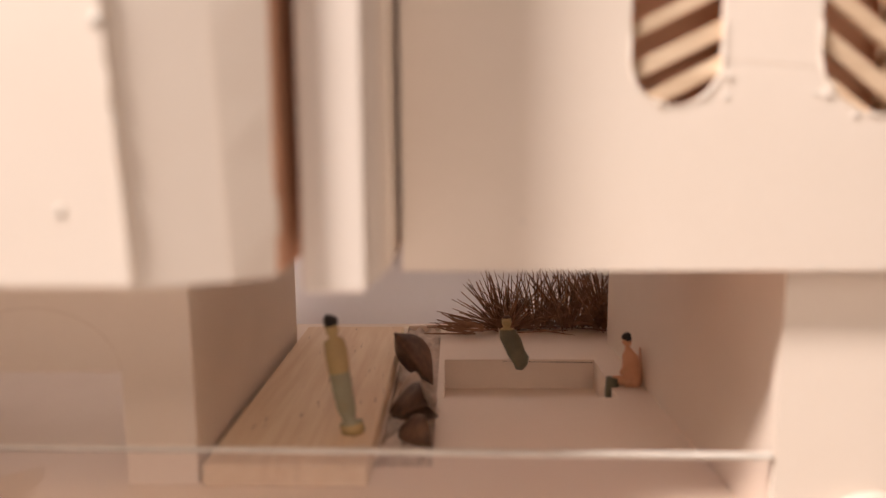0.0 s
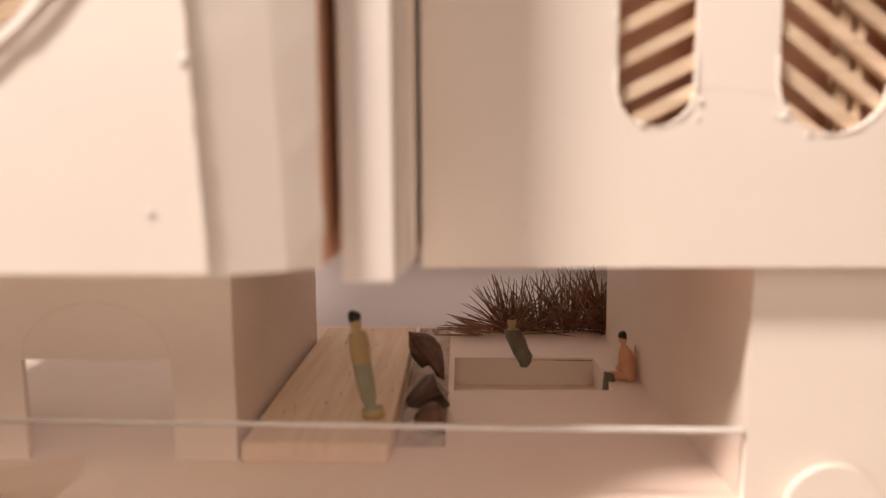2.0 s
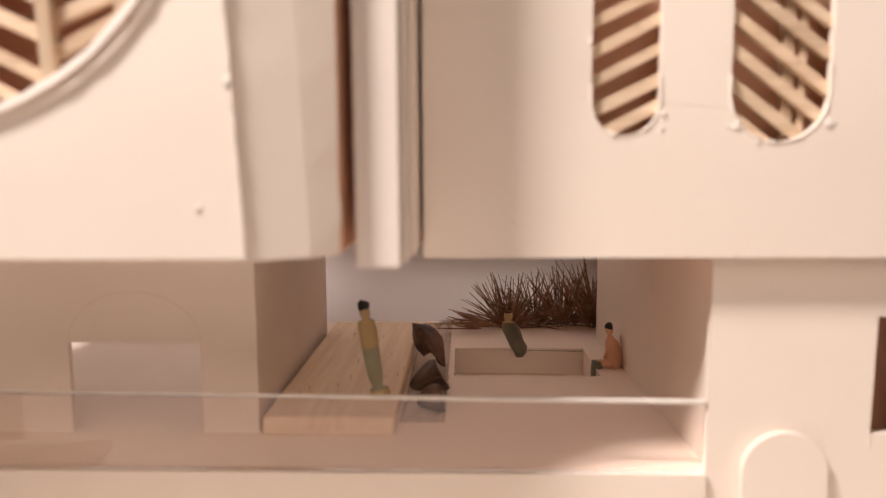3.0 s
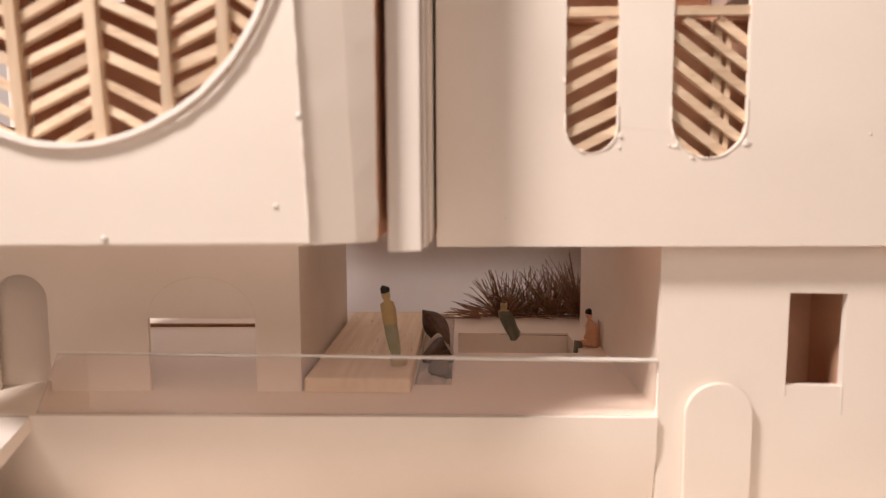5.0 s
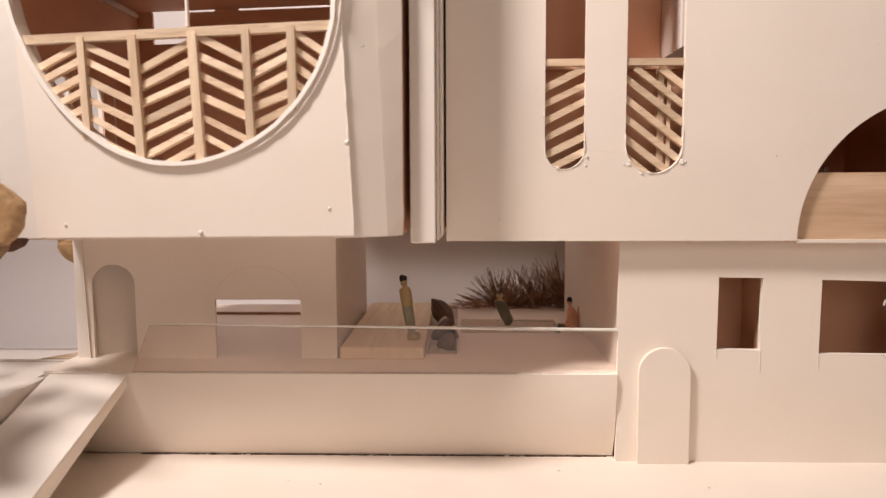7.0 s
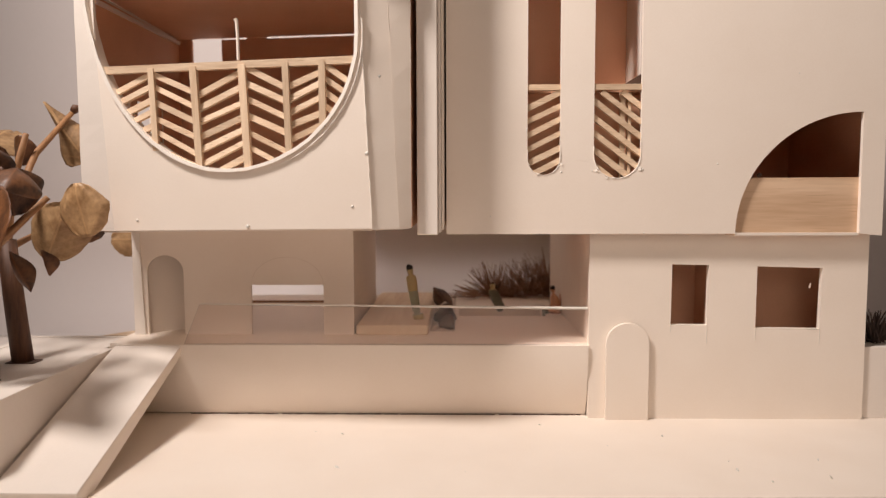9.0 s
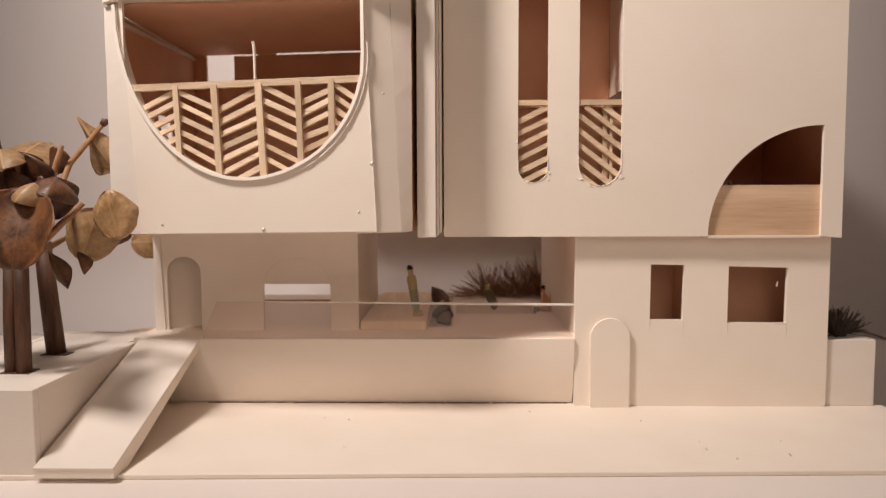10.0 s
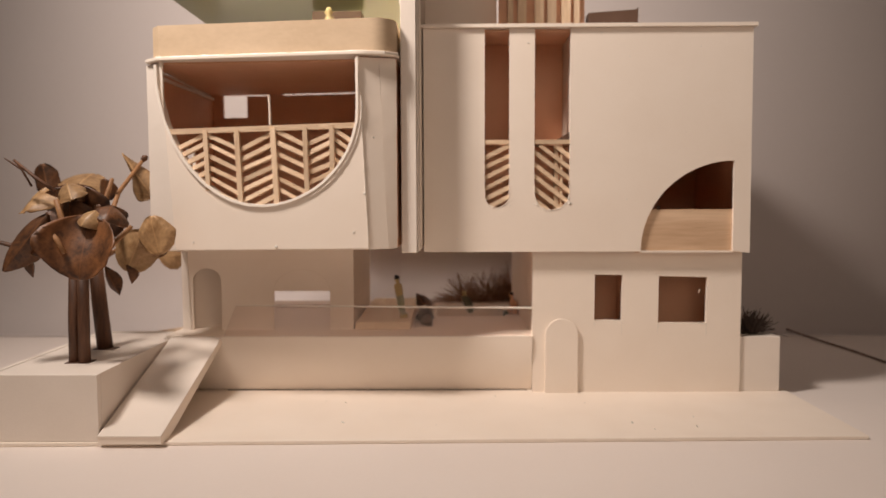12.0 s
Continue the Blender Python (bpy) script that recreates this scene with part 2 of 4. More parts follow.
def backdrop():
    """A paper sweep: flat on the table, bending up into a wall."""
    bm = bmesh.new()
    prof = [(0.332, 0.0010)] + [(0.340 + 0.062 * math.sin(radians(a)), 0.0010 + 0.062 * (1 - math.cos(radians(a)))) for a in range(0, 91, 5)] + [(0.4025, 0.9)]
    cols = [[bm.verts.new((x, y, z)) for y, z in prof] for x in (-0.95, 0.95)]
    for i in range(len(prof) - 1):
        bm.faces.new((cols[0][i], cols[1][i], cols[1][i + 1], cols[0][i + 1]))
    ext = bmesh.ops.extrude_face_region(bm, geom=bm.faces[:])
    bmesh.ops.translate(bm, vec=(0, 0.001, -0.0008), verts=[v for v in ext["geom"] if isinstance(v, bmesh.types.BMVert)])
    return smooth(tagged(link("backdrop", bm, SWEEP), "plain pinkish grey paper backdrop curving up behind the table", "backdrop", kind="structure"))


backdrop()


# ---- base, plinth, deck ----
tagged(link("base_board", sheet([(-0.25, 0.0315), (0.2275, 0.0440), (0.223, 0.30), (-0.25, 0.30)], thick=BASE, axis="z"), CARD, bevel=0.0004),
       "thin cream card base board lying on the table", "base board")

deck = thing("deck", "white foamboard deck on a tall plain plinth", "deck")


def plinth_board():
    """The plinth's face is upright at its top and bends in towards its foot."""
    bm = bmesh.new()
    rows = []
    for i in range(9):
        f = i / 8
        z = SLAB - (SLAB - BASE - 0.0006) * f
        y = 0.1285 + 0.0068 * f ** 2.2
        rows.append([bm.verts.new((x, y + d, z)) for d in (0, 0.0032) for x in (-0.1675, 0.0625)])
    for p, q in zip(rows, rows[1:]):
        for u, v in ((0, 1), (1, 3), (3, 2), (2, 0)):
            bm.faces.new((p[u], p[v], q[v], q[u]))
    bm.faces.new([rows[0][i] for i in (0, 2, 3, 1)])
    bm.faces.new([rows[-1][i] for i in (0, 1, 3, 2)])
    return bm


smooth(part("front_board", plinth_board(), CARD, deck)).data.set_sharp_from_angle(angle=0.6)
POOL = (0.0, 0.052, 0.209, 0.2465)
CHANNEL = (-0.0155, -0.002, 0.163, 0.292)
hole = lambda a: [(a[0], a[2]), (a[1], a[2]), (a[1], a[3]), (a[0], a[3])]
part("floor_board", sheet([(-0.172, 0.1319), (0.0639, 0.1319), (0.0639, 0.1610), (0.0955, 0.1610), (0.0955, 0.296), (-0.172, 0.296)], [hole(POOL), hole(CHANNEL)], 0.0035, "z", SLAB - 0.0035), DECK, deck)
part("edge_joint", block(-0.1350, 0.0620, 0.13175, 0.1321, SLAB - 0.0020, SLAB + 0.0001), SCORE, deck, "brown joint between plinth and floor")
part("back_board", block(-0.172, 0.0955, 0.292, 0.296, BASE, SLAB - 0.0035), CARD, deck)
part("side_board", block(-0.172, -0.168, 0.1385, 0.292, BASE, SLAB - 0.0035), CARD, deck)

# brown lines for the gap's shadow, dirt and glue at the plinth's foot
for x0, x1 in ((-0.1340, -0.0900), (-0.0880, -0.0300), (-0.0290, 0.0180), (0.0200, 0.0600)):
    pts = [(x0 + (x1 - x0) * k / 30, 0.1350 - 0.0003 * noise.noise(Vector((k * 0.8, x0 * 90, 1))), BASE + 0.0002) for k in range(31)]
    part("foot_gap_dirt", tube(pts, [max(0.00008, 0.00026 + 0.0004 * noise.noise(Vector((k * 0.9, x0 * 70, 5)))) for k in range(31)], 5), BROWN, deck, "dirt and painted gap shadow in the joint")

# the sunken basin in the deck
basin = thing("basin", "shallow sunken white foamboard basin set in the deck", "basin")
bx0, bx1, by0, by1 = POOL
part("bottom", block(bx0 - 0.003, bx1 + 0.003, by0 - 0.003, by1 + 0.003, SLAB - 0.0125, SLAB - 0.0105), DECK, basin)
part("side", block(bx0 - 0.003, bx1 + 0.003, by1, by1 + 0.003, SLAB - 0.0105, SLAB - 0.0035), DECK, basin)
part("side", block(bx0 - 0.003, bx1 + 0.003, by0 - 0.003, by0, SLAB - 0.0105, SLAB - 0.0035), DECK, basin)
part("side", block(bx1, bx1 + 0.003, by0, by1, SLAB - 0.0105, SLAB - 0.0035), DECK, basin)
part("side", block(bx0 - 0.003, bx0, by0, by1, SLAB - 0.0105, SLAB - 0.0035), DECK, basin)
part("seam", tube([(0.020 + 0.0315 * k / 18, by1 - 0.00005, SLAB - 0.0007 - 0.0004 * k / 18 + 0.0001 * noise.noise(Vector((k * 1.3, 5, 0)))) for k in range(19)], [max(0.00003, 0.00006 + 0.00012 * (k / 18) ** 2 + 0.00014 * noise.noise(Vector((k * 0.8, 2, 8)))) for k in range(19)], 5), BROWN, basin, "dark gap along the glued edge")

# the planting channel
cx0, cx1, cy0, cy1 = CHANNEL


def sand():
    bm = bmesh.new()
    nx, ny = 14, 70
    vs = [[bm.verts.new((cx0 + (cx1 - cx0) * i / nx, cy0 + (cy1 - cy0) * j / ny,
                         SLAB - 0.0015 + 0.003 * noise.noise(Vector((i * 0.35, j * 0.25, 3))))) for i in range(nx + 1)] for j in range(ny + 1)]
    for j in range(ny):
        for i in range(nx):
            bm.faces.new((vs[j][i], vs[j][i + 1], vs[j + 1][i + 1], vs[j + 1][i]))
    ext = bmesh.ops.extrude_face_region(bm, geom=bm.faces[:])
    for v in ext["geom"]:
        if isinstance(v, bmesh.types.BMVert):
            v.co.z = SLAB - 0.008
    return smooth(tagged(link("planting_strip", bm, ASH), "rough grey sand filling a narrow channel in the deck", "planting bed"))


sand()

platform = tagged(link("platform", block(-0.0530, -0.0160, 0.1530, 0.2720, SLAB, SLAB + 0.0052), BALSA_Y, bevel=0.0005),
                  "pale grained balsa wood platform lying on the deck", "platform")

# ---- planters, ramp ----
planter = thing("planter", "white foamboard planter block with two little trees", "planter")
part("top", sheet([(-0.2233, 0.0377), (-0.1722, 0.0377), (-0.1722, 0.1280), (-0.1727, 0.1280), (-0.1727, 0.1538), (-0.2233, 0.1538)], thick=0.0035, axis="z", at=0.0333), FOAM, planter)
part("front", block(-0.227, -0.1685, 0.034, 0.0375, BASE, 0.0370), FOAM, planter, bevel=0.0003)
part("side", block(-0.1720, -0.1685, 0.0377, 0.1280, BASE, 0.0370), FOAM, planter, bevel=0.0002)
part("side", block(-0.227, -0.2235, 0.0377, 0.1575, BASE, 0.0370), FOAM, planter)
part("back", block(-0.2233, -0.1725, 0.154, 0.1575, BASE, 0.0370), FOAM, planter)
tagged(link("wood_wedge", sheet([(-0.1885, 0.1580), (-0.1735, 0.1580), (-0.1735, 0.1760)], thick=0.003, axis="z", at=0.0342), BALSA), "triangular balsa offcut wedged behind the planter", "offcut")

planter2 = thing("planter", "narrow white foamboard planter beside the ground floor", "planter")
part("front", block(0.1949, 0.2205, 0.1318, 0.1348, BASE, 0.0375), FOAM, planter2, bevel=0.0003)
part("top", block(0.1949, 0.2205, 0.1350, 0.296, 0.0345, 0.0370), FOAM, planter2)
part("side", block(0.2175, 0.2205, 0.1350, 0.296, BASE, 0.0343), FOAM, planter2)


def ramp():
    y0, y1, z0, z1, th = 0.0300, 0.1280, BASE, SLAB - 0.0004, 0.0048
    t = thing("ramp", "sloping white foamboard ramp up to the deck", "ramp")

    def board(profile, name, mat, bevel):
        bm = bmesh.new()
        vs = [bm.verts.new((x, *c)) for x in (-0.1675, -0.1353) for c in profile]
        n = len(profile)
        bm.faces.new(vs[:n])
        bm.faces.new(vs[n:][::-1])
        for i in range(n):
            j = (i + 1) % n
            bm.faces.new((vs[i], vs[i + n], vs[j + n], vs[j]))
        part(name, bm, mat, t, bevel=bevel)

    skin = 0.0007
    board(((y0 + 0.0004, z0), (y0 + 0.0004, z0 + th * 0.9 - skin), (y1, z1 - skin), (y1, z1 - th), (y0 + 0.012, z0)), "core", CARD, 0.0)
    board(((y0, z0 + th * 0.9 - skin + 0.0001), (y0, z0 + th * 0.9), (y1, z1), (y1, z1 - skin + 0.0001)), "face_sheet", FOAM, 0.0)


ramp()

# ---- wall behind the deck ----
WALL = 0.1545
room = thing("deck_room", "cream card room behind the deck with an arched doorway", "model room")
door_a = [(-0.1430, SLAB)] + arc(-0.1525, 0.0712, 0.0095, 0, 180, 16, 0.0088) + [(-0.1620, SLAB)]
hatch = [(-0.1077, SLAB), (-0.1077, 0.0645), (-0.0700, 0.0645), (-0.0700, SLAB)]
part("front_wall", sheet([(-0.1688, SLAB), (-0.1688, UNDER + 0.002), (-0.0542, UNDER + 0.002), (-0.0542, SLAB)] + hatch[::-1] + door_a, thick=0.0016, at=WALL), CARD, room)
part("corner_strip", sheet([(-0.1690, SLAB), (-0.1634, SLAB), (-0.1646, 0.0720), (-0.1652, UNDER), (-0.1690, UNDER)], thick=0.0010, at=WALL - 0.0012), FOAM, room, "narrow lit card strip at the wall's end")
part("scored_arch", tube([(x, WALL, z) for x, z in arc(-0.0888, 0.0645, 0.0188, 2, 178, 28, 0.0145)], [0.00007 + 0.00007 * noise.noise(Vector((i * 0.7, 0, 0))) for i in range(29)], 5), SCORE, room, "arch scored into the card")
part("side_wall", block(-0.1688, -0.1665, WALL + 0.0016, 0.190, SLAB, UNDER + 0.002), CARD, room)
part("passage_wall", sheet([(-0.0572, WALL + 0.0016), (-0.0542, WALL + 0.0016), (-0.0556, 0.2640), (-0.0586, 0.2640)], thick=UNDER + 0.0015 - SLAB, axis="z", at=SLAB), CARD, room)
part("inner_wall", strip((-0.1660, 0.1590, 0.066), (-0.130, 0.1793, 0.066), 0.0555, 0.002, (0.49, -0.87, 0)), CARD, room)
part("sill", block(-0.1674, -0.0574, 0.2600, 0.262, SLAB, SLAB + 0.0013), STALK, room, "thin brown strip along the rear edge")

passage = thing("passage_wall", "cream card wall along the open passage", "model wall")
part("board", sheet([(0.0640, 0.1336), (0.0670, 0.1336), (0.0640, 0.2678), (0.0610, 0.2678)], thick=UNDER - SLAB, axis="z", at=SLAB), CARD, passage)

# ---- ground floor block ----
lower = thing("ground_floor", "cream card ground floor block with two square windows", "model storey")
GX0, GX1, GY = 0.0628, 0.1944, 0.1302
w1 = [(0.1019, 0.0484), (0.1192, 0.0482), (0.1196, 0.0772), (0.1021, 0.0775)]
w2 = [(0.1422, 0.0468), (0.1727, 0.0464), (0.1731, 0.0757), (0.1424, 0.0765)]
part("front_wall", sheet([(GX0, BASE), (GX1, BASE), (GX1, UNDER - 0.0008), (GX0, UNDER - 0.0008)], [w1, w2], 0.0030, "y", GY), CARD, lower)
part("side_wall", block(0.0672, 0.0702, GY + 0.0032, 0.1600, BASE, UNDER - 0.0008), CARD, lower)
part("side_wall", block(GX1 - 0.003, GX1, GY + 0.0032, 0.26, BASE, UNDER - 0.0008), CARD, lower)
part("back_wall", block(0.0957, GX1 - 0.0032, 0.1580, 0.1600, BASE, UNDER - 0.0008), INNER, lower)
part("inner_wall", block(0.122, 0.125, GY + 0.0032, 0.1578, BASE, UNDER - 0.0008), INNER, lower)
part("floor", block(0.0957, GX1 - 0.0032, GY + 0.0032, 0.1578, BASE, BASE + 0.003), INNER, lower)
dz = 0.0392
part("arched_door", sheet([(0.0708, BASE), (0.0914, BASE)] + arc(0.0811, dz, 0.0103, 0, 180, 20), thick=0.0022, at=GY - 0.0024), CARD, lower, "arched door of a second card layer", bevel=0.0004)
# knife over-cuts below the window corners
for x, z, dx, dzz in ((*w1[0], 0, -0.0035), (*w1[1], 0, -0.009), (*w2[0], 0, -0.0062), (*w2[1], 0, -0.0075), (*w2[1], -0.006, 0)):
    part("knife_cut", strip((x, GY - 0.00005, z), (x + dx, GY - 0.00005, z + dzz), 0.00025, 0.0003), GLUE, lower)

# ---- acrylic balustrade on the deck edge ----
rail = thing("acrylic_balustrade", "clear acrylic sheet balustrade along the deck edge", "balustrade")


def clear_sheet():
    bm = bmesh.new()
    x0, x1, y, th = -0.1262, 0.0622, 0.1285, 0.0007
    vs = [bm.verts.new(c) for yy in (y - th / 2 + 0.0018, y + th / 2 + 0.0018) for c in ((x0 - 0.008, yy, SLAB + 0.0001), (x1, yy, SLAB + 0.0001), (x1, yy, 0.0558), (x0, yy, 0.0580))]
    for f in ((0, 1, 2, 3), (7, 6, 5, 4), (0, 4, 5, 1), (1, 5, 6, 2), (2, 6, 7, 3), (3, 7, 4, 0)):
        bm.faces.new([vs[i] for i in f])
    return bm


pane = part("pane", clear_sheet(), GLASS, rail)
pane.visible_shadow = False
part("top_edge", tube([(-0.1258 + 0.188 * k / 8, 0.1303, 0.0585 - 0.0022 * k / 8) for k in range(9)], [0.0002 + 0.0005 * min(1, k / 6) for k in range(9)], 8), GLUE, rail, "frosted white cut edge")

# ---- left upper box ----
REAR = 0.214       # back of the upper storey
FZ0, FZ1, FY = 0.0960, 0.2062, 0.0945
LREAR = 0.2232     # back of the upper room
box = thing("upper_room", "cream card upper room with a great U-shaped window", "model room")
WCX, WCZ, WR = -0.0989, 0.1779, 0.0565
EX, EZ = 0.0607, 0.0838      # the long side of the bent rim


def window_half(z):
    """How far the window reaches to its drawn-out side at a height."""
    f = (z - (WCZ - WR + EZ)) / EZ
    wide = EX * math.sqrt(max(0.0, 1 - f * f))
    g = min(0.0, z - WCZ)
    return min(wide, math.sqrt(max(0.0, WR ** 2 - g * g)))


low = [WCZ - WR + (FZ1 + 0.001 - WCZ + WR) * (k / 30) ** 2 for k in range(1, 31)]
win = [(WCX + WR, FZ1 + 0.001)] + arc(WCX, WCZ, WR, 0, -90, 26) + [(WCX - window_half(z), z) for z in low]
part("front_panel", sheet([(-0.1500, FZ0)] + [(-0.0372 - 0.0048 * k / 9 + 0.0004 * noise.noise(Vector((k * 1.9, 3, 0))), FZ0 + (FZ1 + 0.001 - FZ0) * k / 9) for k in range(9)] + [(-0.0414, FZ1 + 0.001)] + win + [(-0.1572, FZ1 + 0.001)], thick=0.0022, at=FY), CARD, box)


def prism(points, z0, z1, name, mat, bevel=0.0):
    return part(name, sheet(points, thick=z1 - z0, axis="z", at=z0), mat, box, bevel=bevel)


# the corner bends back in two facets
def facet(foot, head, z0, z1):
    """A bent strip of card between two slanting edges: (x, y) pairs at its foot and head."""
    bm = bmesh.new()
    n = 14
    rows = []
    for i in range(n + 1):
        f = i / n
        row = []
        for k in range(2):
            x = foot[k][0] + (head[k][0] - foot[k][0]) * f + 0.0003 * noise.noise(Vector((i * 0.9, k * 9.1 + foot[0][0] * 400, 0.5)))
            y = foot[k][1] + (head[k][1] - foot[k][1]) * f + 0.00004 * noise.noise(Vector((i * 0.4, k * 5.3, 2.5)))
            row.append((x, y))
        rows.append([bm.verts.new((x, y + d, z0 + (z1 - z0) * f)) for d in (0, 0.0018) for x, y in row])
    for a, b in zip(rows, rows[1:]):
        for u, v in ((0, 1), (1, 3), (3, 2), (2, 0)):
            bm.faces.new((a[u], a[v], b[v], b[u]))
    bm.faces.new([rows[0][i] for i in (0, 2, 3, 1)])
    bm.faces.new([rows[-1][i] for i in (0, 1, 3, 2)])
    return bm


part("corner_facet", facet([(-0.0377, FY + 0.0004), (-0.0264, FY + 0.0056)], [(-0.0427, FY + 0.0004), (-0.0308, FY + 0.0052)], FZ0 - 0.0005, FZ1), CARD, box)
part("corner_facet", facet([(-0.0264, FY + 0.0055), (-0.0213, FY + 0.0090)], [(-0.0308, FY + 0.0051), (-0.0213, FY + 0.0090)], FZ0 - 0.0005, FZ1), CARD, box)
part("corner_facet", facet([(-0.1676, FY + 0.0068), (-0.1497, FY + 0.0004)], [(-0.1676, FY + 0.0068), (-0.1568, FY + 0.0004)], FZ0 - 0.0002, FZ1), FOAM, box)
prism([(-0.0233, FY + 0.0110), (-0.0213, FY + 0.0090), (-0.0213, LREAR), (-0.0233, LREAR)], FZ0, FZ1, "side_panel", INNER)


def left_side(a0, a1):
    """The left side splays a little and has two windows side by side."""
    bm = bmesh.new()
    def at(y, z, inner=0.0):
        return (-0.1676 - 0.03 * (y - FY) + inner, y, z)
    def quad(y0, y1, z0, z1):
        a = [bm.verts.new(at(y, z, i)) for i in (a0, a1) for y, z in ((y0, z0), (y1, z0), (y1, z1), (y0, z1))]
        for f in ((0, 1, 2, 3), (7, 6, 5, 4), (0, 4, 5, 1), (1, 5, 6, 2), (2, 6, 7, 3), (3, 7, 4, 0)):
            bm.faces.new([a[i] for i in f])
    wy0, wy1, wz0, wz1 = 0.1256, 0.1808, 0.1330, 0.1615
    lo, hi = (FZ0, FZ1) if a0 == 0 else (FZ0 + 0.0018, FZ1 - 0.0018)
    quad(FY + 0.0088, wy0, lo, hi)
    quad(wy1, LREAR, lo, hi)
    quad(wy0, wy1, lo, wz0)
    quad(wy0, wy1, wz1, hi)
    quad(0.1511, 0.1590, wz0, wz1)
    return bm


part("side_panel", left_side(0, 0.002), CARD, box)
part("side_lining", left_side(0.0022, 0.0028), INNER, box)
part("paper_strip", block(-0.1676, -0.1672, 0.1914, 0.1923, 0.1330, 0.1610), WHITE, box, "narrow white paper strip stuck to the lining")
part("floor_panel", sheet([(-0.1655, FY + 0.0090), (-0.1490, FY + 0.0026), (-0.0387, FY + 0.0026), (-0.0235, FY + 0.0111), (-0.0235, LREAR), (-0.1690, LREAR)], thick=0.0025, axis="z", at=FZ0 - 0.0010), CARD, box)
# the back wall stops short of the ceiling and has a square cut-out at its top
part("back_panel", sheet([(-0.1712, FZ0), (-0.0205, FZ0), (-0.0205, 0.2052), (-0.1150, 0.2052), (-0.1150, FZ1), (-0.1270, FZ1), (-0.1270, 0.2052), (-0.1424, 0.2052), (-0.1424, 0.1892), (-0.1607, 0.1892), (-0.1607, FZ1), (-0.1712, FZ1)], thick=0.0022, at=LREAR + 0.0002), INNER, box)
part("ceiling_panel", sheet([(-0.1650, 0.1035), (-0.1530, 0.0985), (-0.0235, 0.1075), (-0.0235, LREAR - 0.0002), (-0.1690, LREAR - 0.0002)], (), 0.0012, "z", FZ1 - 0.0002), INNER, box)
part("roof_panel", sheet([(-0.1670, 0.0985), (-0.1580, 0.0922), (-0.0385, 0.0920), (-0.0270, 0.0952), (-0.0200, 0.1015), (-0.0200, LREAR + 0.0025), (-0.1735, LREAR + 0.0025)], thick=0.0020, axis="z", at=FZ1 + 0.0011), CARD, box, bevel=0.0003)
part("ledge", strip((-0.1640, 0.106, 0.2010), (-0.1680, LREAR - 0.002, 0.2035), 0.0022, 0.0016, (0, 0, 1)), WHITE, box, "thin pale ledge")


def rim():
    """The thin card strip bent round the window's inside edge."""
    bm = bmesh.new()
    path = arc(WCX, WCZ - WR + EZ, EX, 180, 270, 34, EZ) + arc(WCX, WCZ, WR, 270, 360, 30)[1:] + [(WCX + WR, FZ1)]
    rows = []
    for i, (x, z) in enumerate(path):
        px, pz = path[max(i - 1, 0)]
        qx, qz = path[min(i + 1, len(path) - 1)]
        d = Vector((qx - px, 0, qz - pz)).normalized()
        n = Vector((-d.z, 0, d.x))
        w = 0.0002 * noise.noise(Vector((i * 0.5, 0, 0)))
        c = Vector((x, 0, z)) + n * w
        rows.append([bm.verts.new(c + n * (0.0011 + w) + Vector((0, FY - 0.0013, 0))), bm.verts.new(c - n * 0.0004 + Vector((0, FY - 0.0015, 0))),
                     bm.verts.new(c - n * 0.0003 + Vector((0, FY + 0.006, 0))), bm.verts.new(c + n * 0.0013 + Vector((0, FY + 0.006, 0)))])
    for a, b in zip(rows, rows[1:]):
        for k in range(4):
            bm.faces.new((a[k], a[(k + 1) % 4], b[(k + 1) % 4], b[k]))
    bm.faces.new(rows[0])
    bm.faces.new(rows[-1])
    return bm


part("rim_backing", tube([(x, FY - 0.0006, z) for x, z in arc(WCX, WCZ, WR + 0.0021, -72, 6, 30)], [(0.0004 + 0.0004 * noise.noise(Vector((i * 0.9, 1, 3)))) * min(1, (i + 0.3) / 8) for i in range(31)], 5), WHITE, box)
part("window_rim", rim(), WHITE, box, "curved white rim strip")
# beads of glue along the joints
random.seed(7)


def bead(at, r, parent):
    bm = bmesh.new()
    bmesh.ops.create_icosphere(bm, subdivisions=1, radius=1)
    for v in bm.verts:
        v.co = Vector(at) + Vector((v.co.x * r, v.co.y * r * 0.4, v.co.z * r)) * 0.75 * (1 + 0.4 * noise.noise(v.co * 2 + Vector(at) * 900))
    return smooth(part("glue_bead", bm, GLUE, parent))


for i in range(16):
    z = random.uniform(0.11, 0.205)
    bead((-0.0374 - 0.0048 * (z - FZ0) / 0.111 + random.uniform(-0.0006, 0.0006), FY - 0.0002, z), random.uniform(0.0002, 0.0005), box)
for x, z, r in ((-0.0905, 0.0975, 0.0014), (-0.1395, 0.1005, 0.0008), (-0.0455, 0.1055, 0.0009), (-0.0335, 0.1600, 0.0009), (-0.0390, 0.1280, 0.0012), (-0.0335, 0.1600, 0.0009)):
    bead((x, FY - 0.0002, z), r, box)

edge = [(-0.0373 - 0.0048 * i / 40 + 0.0004 * noise.noise(Vector((i * 0.8, 7, 0))), FY - 0.0001, FZ0 + 0.004 + 0.104 * i / 40) for i in range(41)]
part("glue_line", tube(edge, [max(0.00008, 0.0002 + 0.0005 * noise.noise(Vector((i * 0.9, 2, 6)))) for i in range(41)], 5), WHITE, box, "ragged line of dried glue")

